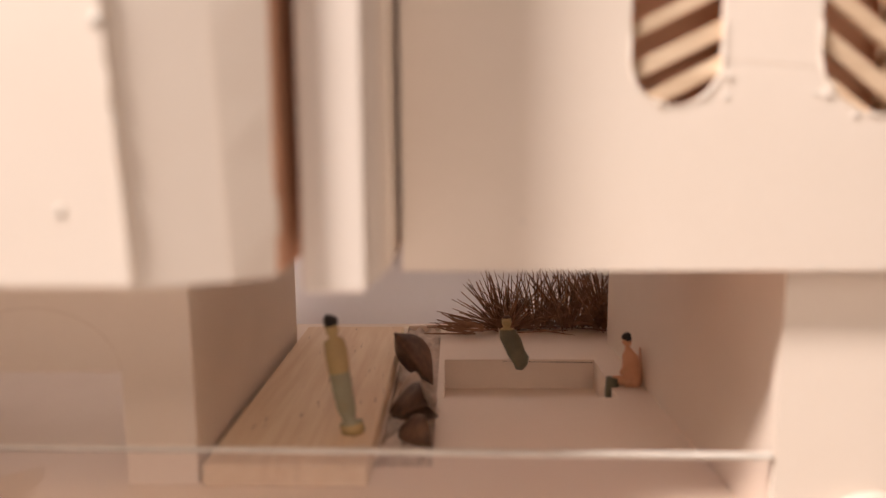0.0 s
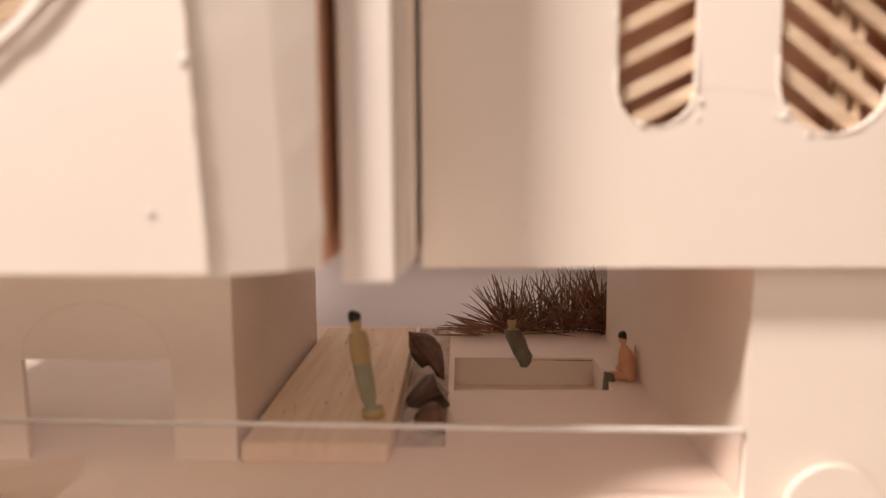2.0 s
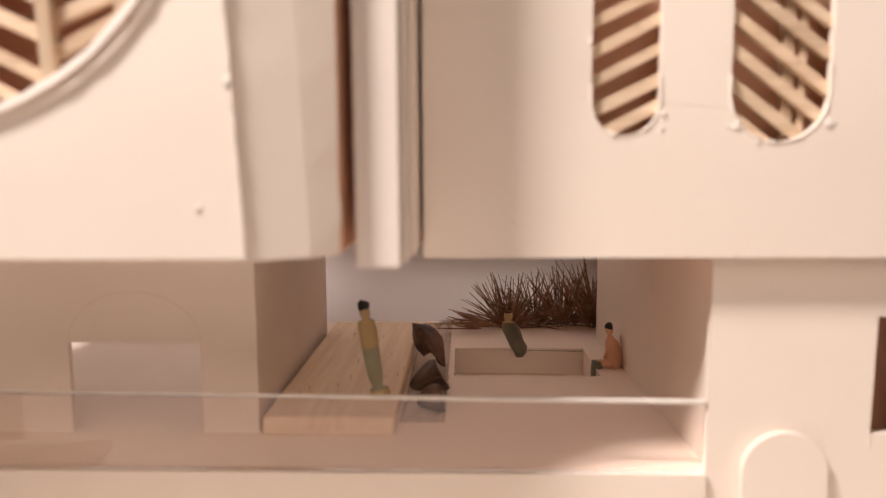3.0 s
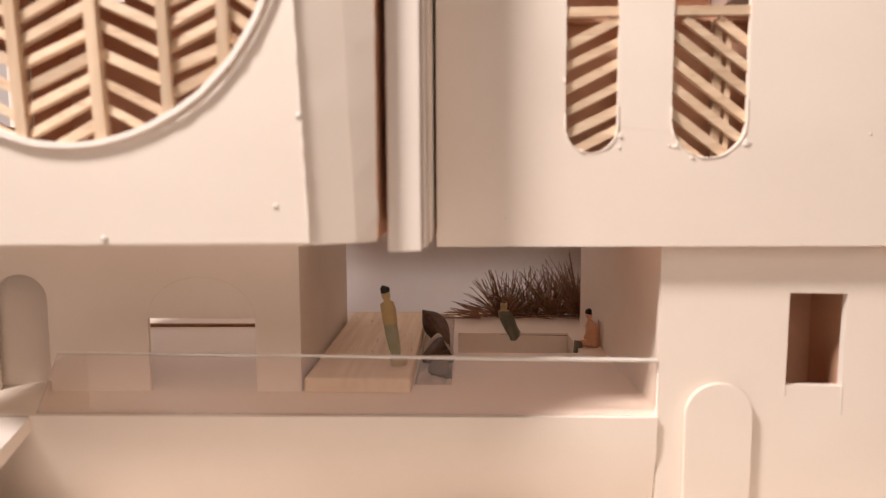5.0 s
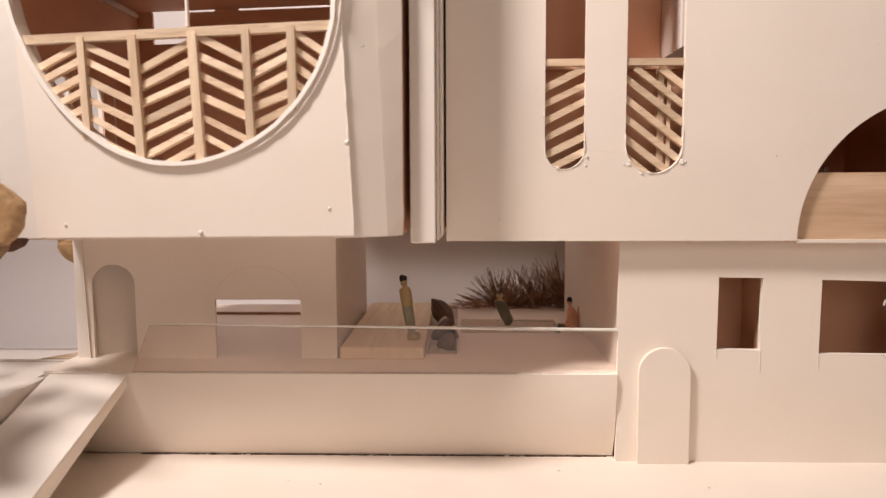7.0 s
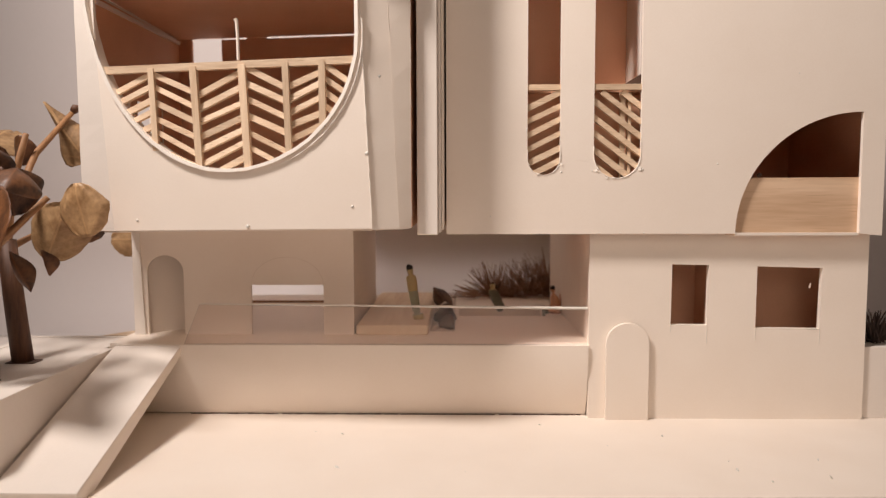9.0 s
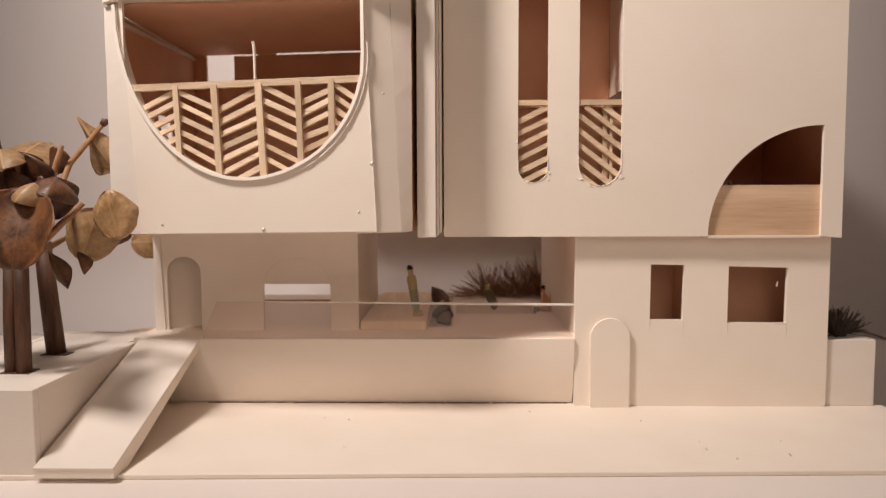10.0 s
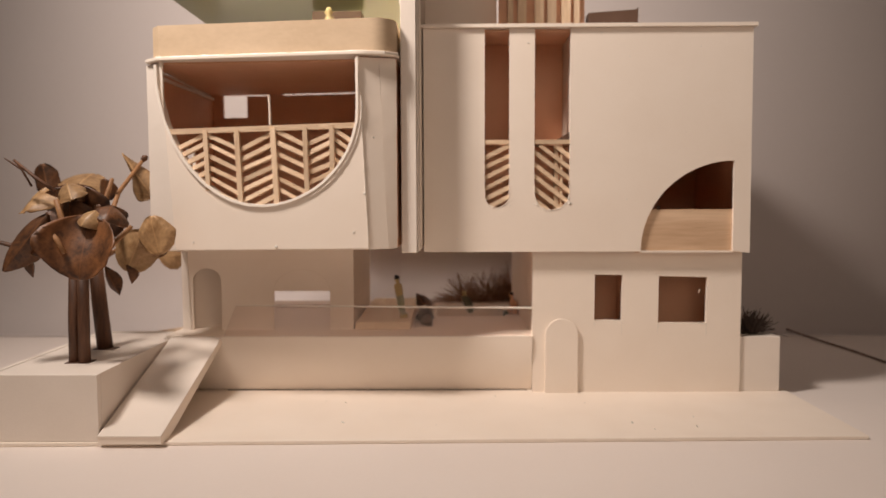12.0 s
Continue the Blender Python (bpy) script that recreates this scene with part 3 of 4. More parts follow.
# the room is glued on a little askew: its front runs back and sinks to one side
TURNED = Matrix.Translation((-0.0375, 0.0890, 0.0972)) @ Matrix(((1.015, 0, 0, 0), (-0.0767, 1, 0, 0), (0.0105, 0, 0.987, 0), (0, 0, 0, 1))) @ Matrix.Translation((0.0385, -FY, -FZ0))


def askew(ob):
    for c in ob.children:
        c.data.transform(TURNED)
    return ob


askew(box)

# plywood parapet round the roof terrace, with a rounded corner
parapet = thing("parapet", "curved golden plywood parapet on the roof edge", "parapet")
pz0, pz1 = FZ1 + 0.0032, 0.2280


def band():
    cor = [(-0.0350 + 0.0140 * math.sin(radians(a)), 0.1085 - 0.0140 * math.cos(radians(a))) for a in range(0, 91, 10)]
    line = [(-0.1630, REAR), (-0.1630, 0.1010), (-0.1575, 0.0950)] + cor + [(-0.0210, REAR)]
    inner = [(-0.1610, REAR), (-0.1610, 0.1020), (-0.1570, 0.0970)] + [(x - 0.0020 * math.sin(radians(9 * i)), y + 0.0020 * math.cos(radians(9 * i))) for i, (x, y) in enumerate(cor)] + [(-0.0230, REAR)]
    return sheet(line + inner[::-1], thick=pz1 - pz0, axis="z", at=pz0)


smooth(part("band", band(), PLY, parapet)).data.set_sharp_from_angle(angle=0.7)
for x0, x1 in ((-0.1588, -0.118), (-0.115, -0.082), (-0.079, -0.037)):
    pts = [(x0 + (x1 - x0) * i / 24, 0.0940 + 0.0004 * noise.noise(Vector((i * 0.9, x0 * 100, 0))), pz0 + 0.0002 + 0.0003 * noise.noise(Vector((i * 1.3, x0 * 90, 4)))) for i in range(25)]
    part("glue_line", tube(pts, [0.00034 + 0.0003 * noise.noise(Vector((i * 1.1, x0 * 70, 9))) for i in range(25)], 5), GLUE, parapet, "ragged line of dried glue")
askew(parapet)

# roof terrace: canopy, a box and a flower
canopy = thing("canopy", "translucent green acrylic canopy over the roof terrace", "canopy")
cp = part("sheet", block(-0.152, -0.0195, 0.105, 0.2050, 0.2430, 0.2442), GREEN, canopy)
cp.visible_shadow = False
# added board, hidden by the parapet, that keeps lamp light off the backdrop
part("unseen_shade_board", block(-0.160, -0.0195, 0.2082, 0.285, 0.2430, 0.2450), CARD, canopy)
part("wall", block(-0.0600, -0.0195, 0.2052, 0.208, FZ1 + 0.0032, 0.30), CARD, canopy)
tagged(link("terrace_box", block(-0.0740, -0.0435, 0.128, 0.140, FZ1 + 0.0032, 0.2415), BROWN, bevel=0.0004), "small brown card box on the roof terrace", "box")

fin = thing("fin_wall", "tall white foamboard fin wall between the two upper rooms", "model wall")
part("board", block(-0.0179, -0.0088, 0.1015, 0.2250, 0.0936, 0.34), FOAM, fin, bevel=0.0004)
part("board", block(-0.0087, -0.0075, 0.1045, REAR, 0.0945, 0.34), FOAM, fin, bevel=0.0003)
part("board", block(-0.0074, -0.0064, 0.1075, REAR, 0.0955, 0.34), CARD, fin, bevel=0.0002)

# ---- right upper box ----
RZ0, RZ1, RY = 0.0925, 0.2295, 0.1240
hall = thing("upper_hall", "tall cream card upper hall with two slot windows", "model room")
s1 = arc(0.0398, 0.1278, 0.0076, 0, -180, 18)
s2 = arc(0.0738, 0.1295, 0.0109, 0, -180, 20)
outline = ([(-0.0055, RZ0)] + [(0.1290, RZ0)] + arc(0.1860, RZ0, 0.0570, 180, 90, 28, 0.0560)[1:] + [(0.1860, RZ0), (0.1965, RZ0 - 0.0010), (0.1958, RZ1)]
           + [(0.0847, RZ1)] + s2 + [(0.0629, RZ1), (0.0474, RZ1)] + s1 + [(0.0322, RZ1), (-0.0055, RZ1)])
part("front_panel", sheet(outline, thick=0.0022, at=RY), CARD, hall)
part("side_panel", block(0.1936, 0.1956, RY + 0.0024, REAR, RZ0 - 0.0008, RZ1), CARD, hall)
part("side_panel", block(-0.0055, -0.0033, RY + 0.0024, REAR, RZ0, RZ1), INNER, hall)
part("back_panel", block(-0.0055, 0.1956, REAR + 0.0002, REAR + 0.0025, RZ0, RZ1), INNER, hall)
part("side_lining", block(0.1926, 0.1934, RY + 0.0054, REAR, RZ0 + 0.0024, RZ1 - 0.0018), INNER, hall)
part("floor_panel", block(-0.0032, 0.1924, RY + 0.0056, REAR, RZ0, RZ0 + 0.0022), INNER, hall)
part("inner_floor", sheet([(-0.0032, 0.1310), (0.1924, 0.1310), (0.1924, REAR), (-0.0032, REAR)], thick=0.0020, axis="z", at=0.1588), INNER, hall)
part("inner_wall", block(-0.0030, 0.1090, 0.1345, 0.1360, RZ0 + 0.0024, 0.1586), INNER, hall)
part("inner_wall", block(-0.0030, 0.0860, 0.1640, 0.1655, 0.1610, RZ1 - 0.0018), INNER, hall)
part("bracket", sheet([(0.0775, 0.1622), (0.0858, 0.1622), (0.0858, 0.1672)], thick=0.0015, at=0.1290), BROWN, hall, "dark card bracket behind the rail")
# unseen block behind the hall, deep enough to cast the shadow on the backdrop
part("shadow_block", block(-0.0050, 0.1954, REAR + 0.0027, 0.3050, 0.1600, RZ1), CARD, hall)
part("roof_panel", sheet([(-0.0065, RY - 0.0022), (0.1978, RY - 0.0022), (0.1978, REAR + 0.0025), (-0.0065, REAR + 0.0025)], (), 0.0021, "z", RZ1 + 0.0001), CARD, hall)
part("ceiling_panel", block(-0.0030, 0.1924, RY + 0.0030, REAR, RZ1 - 0.0016, RZ1 - 0.0002), INNER, hall)
part("partition", block(0.0862, 0.0885, RY + 0.010, REAR, 0.1610, RZ1 - 0.0018), FOAM, hall)
part("partition", block(0.112, 0.114, RY + 0.0024, REAR, RZ0 + 0.0024, 0.1586), INNER, hall)
part("bottom_strip", block(0.1292, 0.1858, RY + 0.0001, RY + 0.0021, RZ0 - 0.0008, RZ0 + 0.0004), CARD, hall)
part("sill_panel", block(0.1262, 0.1934, RY + 0.00225, RY + 0.0052, RZ0 - 0.0006, 0.1185), SILLWOOD, hall, "balsa board filling the foot of the quarter-round window")
for i in range(34):
    k = random.random()
    if k < 0.5:
        c = random.choice((s1, s2))
        x, z = random.choice(c)
        bead((x + random.uniform(-0.0005, 0.0005), RY - 0.0001, z - 0.0003), random.uniform(0.0002, 0.00045), hall)
    else:
        bead((random.uniform(0.0, 0.19), RY - 0.0001, RZ0 + random.uniform(0, 0.0006)), random.uniform(0.0002, 0.0005), hall)
for x, z, r in ((0.048, 0.1215, 0.0007), (0.0855, 0.1225, 0.0008), (0.0625, 0.1220, 0.0006), (0.0590, 0.2205, 0.0008), (0.1200, 0.1250, 0.0006), (0.1035, 0.2262, 0.0006), (0.1640, 0.2180, 0.0005), (0.1820, 0.2235, 0.0005), (0.1210, 0.2120, 0.0005), (0.0150, 0.1010, 0.0005), (0.1560, 0.1660, 0.0004)):
    bead((x, RY - 0.0001, z), r, hall)


# torn paper and glue round the foot of both slots
for loop, seed in ((s1, 1), (s2, 2)):
    pts = [(x, RY - 0.0001, z - 0.0002) for x, z in [(loop[0][0], loop[0][1] + 0.006)] + loop + [(loop[-1][0], loop[-1][1] + 0.004)]]
    part("glue_line", tube(pts, [max(0.00008, 0.00022 + 0.0006 * noise.noise(Vector((i * 0.8, seed * 5, 0)))) for i in range(len(pts))], 5), WHITE, hall, "ragged torn paper edge")


def flake(x, z, w, h, seed, parent):
    """A curled scrap of torn card standing off the face."""
    bm = bmesh.new()
    rows = []
    for j in range(6):
        for_row = []
        for i in range(6):
            u, v = i / 5 - 0.5, j / 5 - 0.5
            k = 1 + 0.5 * noise.noise(Vector((u * 3, v * 3, seed)))
            dy = -0.0001 - 0.0004 * (0.5 + u) ** 2 - 0.0003 * noise.noise(Vector((u * 4, v * 4, seed + 7)))
            for_row.append(bm.verts.new((x + u * w * k, RY + min(dy, -0.0001), z + v * h * k)))
        rows.append(for_row)
    for a, b in zip(rows, rows[1:]):
        for i in range(5):
            bm.faces.new((a[i], a[i + 1], b[i + 1], b[i]))
    ext = bmesh.ops.extrude_face_region(bm, geom=bm.faces[:])
    bmesh.ops.translate(bm, vec=(0, 0.0002, 0), verts=[v for v in ext["geom"] if isinstance(v, bmesh.types.BMVert)])
    return smooth(part("torn_flake", bm, WHITE, parent))


for k, (x, z, w, h) in enumerate(((0.0842, 0.1228, 0.0014, 0.0019), (0.0640, 0.1218, 0.0014, 0.0011), (0.0480, 0.1250, 0.0008, 0.0013), (0.0318, 0.1410, 0.0006, 0.0020), (0.0690, 0.1186, 0.0010, 0.0007))):
    flake(x, z, w, h, k * 3.7, hall)

# faint knife scratches on the face of the hall
for p, q in (((0.0487, 0.1275), (0.0622, 0.1262)), ((0.0500, 0.1572), (0.0512, 0.1555)), ((0.0560, 0.1645), (0.0575, 0.1648))):
    part("scratch", strip((p[0], RY - 0.00002, p[1]), (q[0], RY - 0.00002, q[1]), 0.00014, 0.00010), CARD, hall)
bead((0.1405, RY + 0.0030, 0.1196), 0.0016, hall).data.materials[0] = BROWN
part("paper_fleck", strip((0.1690, GY + 0.0040, 0.0655), (0.1695, GY + 0.0040, 0.0680), 0.0006, 0.0002), CARD, lower, "torn scrap of white paper hanging in the window")

# ---- balsa balustrades ----
def balustrade(label, x0, x1, ry, z_top, slats, posts=(), rise=0.0, post_dy=0.0004, twist=0.35, rail=0.0031):
    t = thing("balustrade", label, "balustrade", "balsa window balustrades")
    part("top_rail", strip((x0, ry, z_top), (x1, ry, z_top + rise), rail, 0.0030), BALSA, t)
    for p, q, w in posts:
        part("post", strip((p[0], ry + post_dy, p[1]), (q[0], ry + post_dy, q[1]), w, 0.0028), BALSA_Z, t)
    for p, q, w, dy in slats:
        part("slat", strip((p[0], ry + dy, p[1]), (q[0], ry + dy, q[1]), w, 0.0018, (0, 1, random.uniform(-twist, twist * 0.3))), BALSA, t)
    return t


def inside(x, z):
    return (x - WCX) ** 2 + (z - WCZ) ** 2 < (WR - 0.0002) ** 2 and x > WCX - window_half(z)


POSTS = ((-0.1312, -0.1300), (-0.1128, -0.1110), (-0.0917, -0.0899), (-0.0731, -0.0722), (-0.0576, -0.0576))
# each panel: its two sides, the top slat's height at either side, spacing and count
PANELS = ((-0.1540, -0.1308, 0.1538, 0.1646, 0.0055, 6), (-0.1305, -0.1122, 0.1645, 0.1550, 0.0064, 6), (-0.1118, -0.0912, 0.1545, 0.1641, 0.0062, 7),
          (-0.0908, -0.0728, 0.1662, 0.1570, 0.0068, 6), (-0.0726, -0.0578, 0.1572, 0.1634, 0.0057, 6), (-0.0574, -0.0425, 0.1668, 0.1555, 0.0060, 4))
slats, posts = [], []
random.seed(3)
for xa, xb, za, zb, gap, count in PANELS:
    for k in range(count):
        ja, jb = random.uniform(-0.0007, 0.0007), random.uniform(-0.0007, 0.0007)
        pts = [(xa + (xb - xa) * i / 40, za + ja - gap * k + (zb + jb - za - ja) * i / 40) for i in range(41)]
        keep = [p for p in pts if inside(*p)]
        if len(keep) > 5:
            slats.append((keep[0], keep[-1], random.uniform(0.0021, 0.0027), random.choice((0.0003, 0.0005, 0.0009))))
for i, (xt, xf) in enumerate(POSTS):
    zb = WCZ - math.sqrt(WR ** 2 - (xf - WCX) ** 2) + 0.0002
    posts.append(((xt, 0.1662 + 0.013 * (xt + 0.1506)), (xf, zb), random.uniform(0.0025, 0.0031)))
chevrons = balustrade("pale balsa balustrade with chevron slats in the U-shaped window", -0.1535, -0.0418, 0.0962, 0.1661, slats, posts, 0.0014, post_dy=-0.0006)
part("upright", tube([(-0.0932, 0.0958, 0.1688), (-0.0933, 0.0958, 0.1800), (-0.0935, 0.0957, 0.1850), (-0.0940, 0.0956, 0.1862)], [0.0007, 0.0007, 0.0008, 0.0010], 6), CARD, chevrons, "thin pale stick standing on the rail")
askew(chevrons)


def slanting(x0, x1, za, zb, gap, count, top):
    """Slats from side to side of a slot, the upper ones cut off below the rail."""
    out = []
    for k in range(-2, count):
        p, q = [x0, za - gap * k + random.uniform(-0.0004, 0.0004)], [x1, zb - gap * k + random.uniform(-0.0004, 0.0004)]
        for u, v in ((p, q), (q, p)):
            if u[1] > top > v[1]:
                f = (u[1] - top) / (u[1] - v[1])
                u[0], u[1] = u[0] + (v[0] - u[0]) * f, top
        if max(p[1], q[1]) <= top + 1e-6 and abs(p[0] - q[0]) > 0.002:
            out.append((p, q, random.uniform(0.0023, 0.0028), random.choice((0, 0.0004))))
    return out


balustrade("pale balsa balustrade with slanting slats in the narrow slot window", 0.0318, 0.0478, RY + 0.0021, 0.1605, slanting(0.0318, 0.0478, 0.1445, 0.1523, 0.0064, 5, 0.1584), twist=0.2, rail=0.0026)
slats = slanting(0.0622, 0.0852, 0.1546, 0.1371, 0.0073, 6, 0.1584)
balustrade("pale balsa balustrade with slanting slats in the wider slot window", 0.0622, 0.0852, RY + 0.0021, 0.1605, slats, twist=0.2, rail=0.0026, posts=
           [((0.0768, 0.1585), (0.0768, 0.1150), 0.0022), ((0.0800, 0.1585), (0.0800, 0.1150), 0.0014)], post_dy=0.0030)

# ---- on the roof of the hall ----
screen = thing("slat_screen", "balsa slat screen on the hall roof", "screen")
RT = RZ1 + 0.0023
for i, x in enumerate((0.0500, 0.0565, 0.0680, 0.0765, 0.0860, 0.0945)):
    part("slat", block(x, x + (0.0035 if i in (0, 5) else 0.0060), 0.170, 0.1725, RT, 0.285), BALSA_Z, screen)
part("back", block(0.0440, 0.1020, 0.1745, 0.1765, RT, 0.285), INNER, screen, "dark brown card behind the slats")
part("rear_wall", block(-0.0080, 0.0435, 0.190, 0.193, RT, 0.30), CARD, screen)
tagged(link("roof_hatch", sheet([(0.1042, RT), (0.1370, RT), (0.1374, 0.2535), (0.1352, 0.2520), (0.1042, 0.2500)], thick=0.012, at=0.170), BROWN), "low dark brown card hatch on the hall roof", "hatch")


# ---- needle bushes ----
def bush(at, n, lo, hi, fan, seed, label, mat=NEEDLE):
    """A tuft of needles fanning out of one root."""
    random.seed(seed)
    bm = bmesh.new()
    for i in range(n):
        a, tilt = random.gauss(0, fan), random.gauss(-0.05, 0.30)
        p = Vector(at) + Vector((0.004 * math.sin(a) + random.gauss(0, 0.0016), random.gauss(0, 0.0022), random.uniform(0, 0.002)))
        out = Vector((math.sin(a), math.sin(tilt), max(0.06, math.cos(a)))).normalized()
        l = random.uniform(lo, hi) * (1 if random.random() < 0.8 else 0.65)
        bend = Vector((random.gauss(0, 0.07), random.gauss(0, 0.07), random.gauss(-0.03, 0.05))) * l
        r = random.uniform(0.00026, 0.00042)
        tube([p, p + out * l * 0.5 + bend * 0.3, p + out * l + bend], [r, r * 0.9, r * 0.5], 4, bm)
    return tagged(link("needle_bush", bm, mat), label, "bush", "dry needle bushes")


TUFT = "tuft of dry reddish brown pine needles"
for k, (bx, by, bn, blo, bhi, fan) in enumerate(((0.0240, 0.2870, 120, 0.015, 0.026, 0.80), (0.0370, 0.2900, 70, 0.016, 0.027, 0.60), (0.0500, 0.2890, 110, 0.017, 0.029, 0.75),
                                                 (0.0650, 0.2870, 130, 0.020, 0.034, 0.65), (0.0840, 0.2890, 90, 0.020, 0.032, 0.60))):
    bush((bx, by, SLAB), bn, blo, bhi, fan, 11 + k, TUFT)
bush((0.2065, 0.1450, 0.0370), 200, 0.008, 0.0165, 0.62, 17, "dark tuft of dry needles in the narrow planter", NEEDLE_D)


def fallen():
    random.seed(21)
    bm = bmesh.new()
    for i in range(12):
        p = Vector((random.uniform(0.004, 0.010), random.uniform(0.270, 0.282), SLAB + 0.0008 + 0.0004 * i))
        d = Vector((-1, random.uniform(-0.5, 0.4), random.uniform(-0.05, 0.6))).normalized()
        l = random.uniform(0.006, 0.014)
        tube([p + Vector((0.006, 0, 0)), p + d * l * 0.5, p + d * l], [0.0004, 0.0004, 0.0002], 3, bm)
    return tagged(link("fallen_needles", bm, NEEDLE), "loose dry pine needles lying on the deck", "needles", kind="stuff")


fallen()


# ---- leaves and trees ----
def leaf_mesh(w, h, curl, cup, seed, point=0.0, skew=1.0):
    """A dry leaf: an uneven outline, cupped and curled, with a little thickness. Grows along +z from its base, faces -y."""
    bm = bmesh.new()
    nu, nv = 14, 14
    grid = []
    for j in range(nv + 1):
        v = j / nv
        row = []
        half = w / 2 * (math.sin(math.pi * min(0.985, 0.02 + v ** skew * 0.965)) ** (0.55 + point)) * (1 + 0.12 * noise.noise(Vector((v * 3, seed * 7.1, 0))))
        for i in range(nu + 1):
            u = i / nu * 2 - 1
            edge = 1 + 0.07 * noise.noise(Vector((u * 2, v * 4, seed * 3.3))) + 0.05 * noise.noise(Vector((u * 3, v * 11, seed * 9.3)))
            x, z = u * half * edge, v * h
            y = cup * h * (u * u) * math.sin(math.pi * v) + curl * h * (v - 0.3) ** 2 + 0.06 * h * noise.noise(Vector((u * 1.3, v * 1.7, seed * 5.7))) + 0.02 * h * noise.noise(Vector((u * 3.1, v * 3.7, seed * 2.3)))
            y += -0.02 * h * math.exp(-(u / 0.12) ** 2)
            row.append(bm.verts.new((x, y, z)))
        grid.append(row)
    for j in range(nv):
        for i in range(nu):
            bm.faces.new((grid[j][i], grid[j][i + 1], grid[j + 1][i + 1], grid[j + 1][i]))
    ext = bmesh.ops.extrude_face_region(bm, geom=bm.faces[:])
    bmesh.ops.translate(bm, vec=(0, 0.0003, 0), verts=[v for v in ext["geom"] if isinstance(v, bmesh.types.BMVert)])
    return bm


def leaf(parent, at, w, h, turn, lean, roll, mat, seed, curl=0.15, cup=0.2, point=0.0, label="", skew=1.0):
    ob = part("leaf", leaf_mesh(w, h, curl, cup, seed, point, skew), mat, parent, label)
    smooth(ob)
    ob.matrix_basis = Matrix.Translation(at) @ Euler((0, 0, radians(turn))).to_matrix().to_4x4() @ Euler((0, radians(roll), 0)).to_matrix().to_4x4() @ Euler((radians(lean), 0, 0)).to_matrix().to_4x4()
    return ob


def stalk(parent, pts, r, mat=STALK):
    return smooth(part("stalk", tube(pts, r, 6), mat, parent))


PT = 0.0370
tree = thing("model_tree", "model tree of bundled twigs and dry round eucalyptus leaves", "tree", "model trees")
for dx, dy, r in ((-0.0030, 0.0, 0.0030), (0.0028, -0.0006, 0.0033), (0.0002, 0.0030, 0.0030)):
    smooth(part("trunk", tube([(-0.1925 + dx, 0.0640 + dy, PT), (-0.1922 + dx, 0.0640 + dy, 0.062), (-0.1915 + dx * 0.9, 0.0645 + dy, 0.090)], [r, r * 0.97, r * 0.92], 10), TWIG, tree))
part("slot", block(-0.1990, -0.1860, 0.0600, 0.0690, PT - 0.0003, PT + 0.0002), BROWN, tree, "dark cut slot round the foot")


def crown_leaf(parent, x, y, z, w, h, turn, lean, roll, mat, seed, curl=0.15, cup=0.2, point=0.0, label="", skew=1.0):
    """A leaf by its middle instead of its base."""
    ob = leaf(parent, (x, y, z), w, h, turn, lean, roll, mat, seed, curl, cup, point, label, skew)
    ob.matrix_basis = ob.matrix_basis @ Matrix.Translation((0, 0, -h / 2))
    return ob


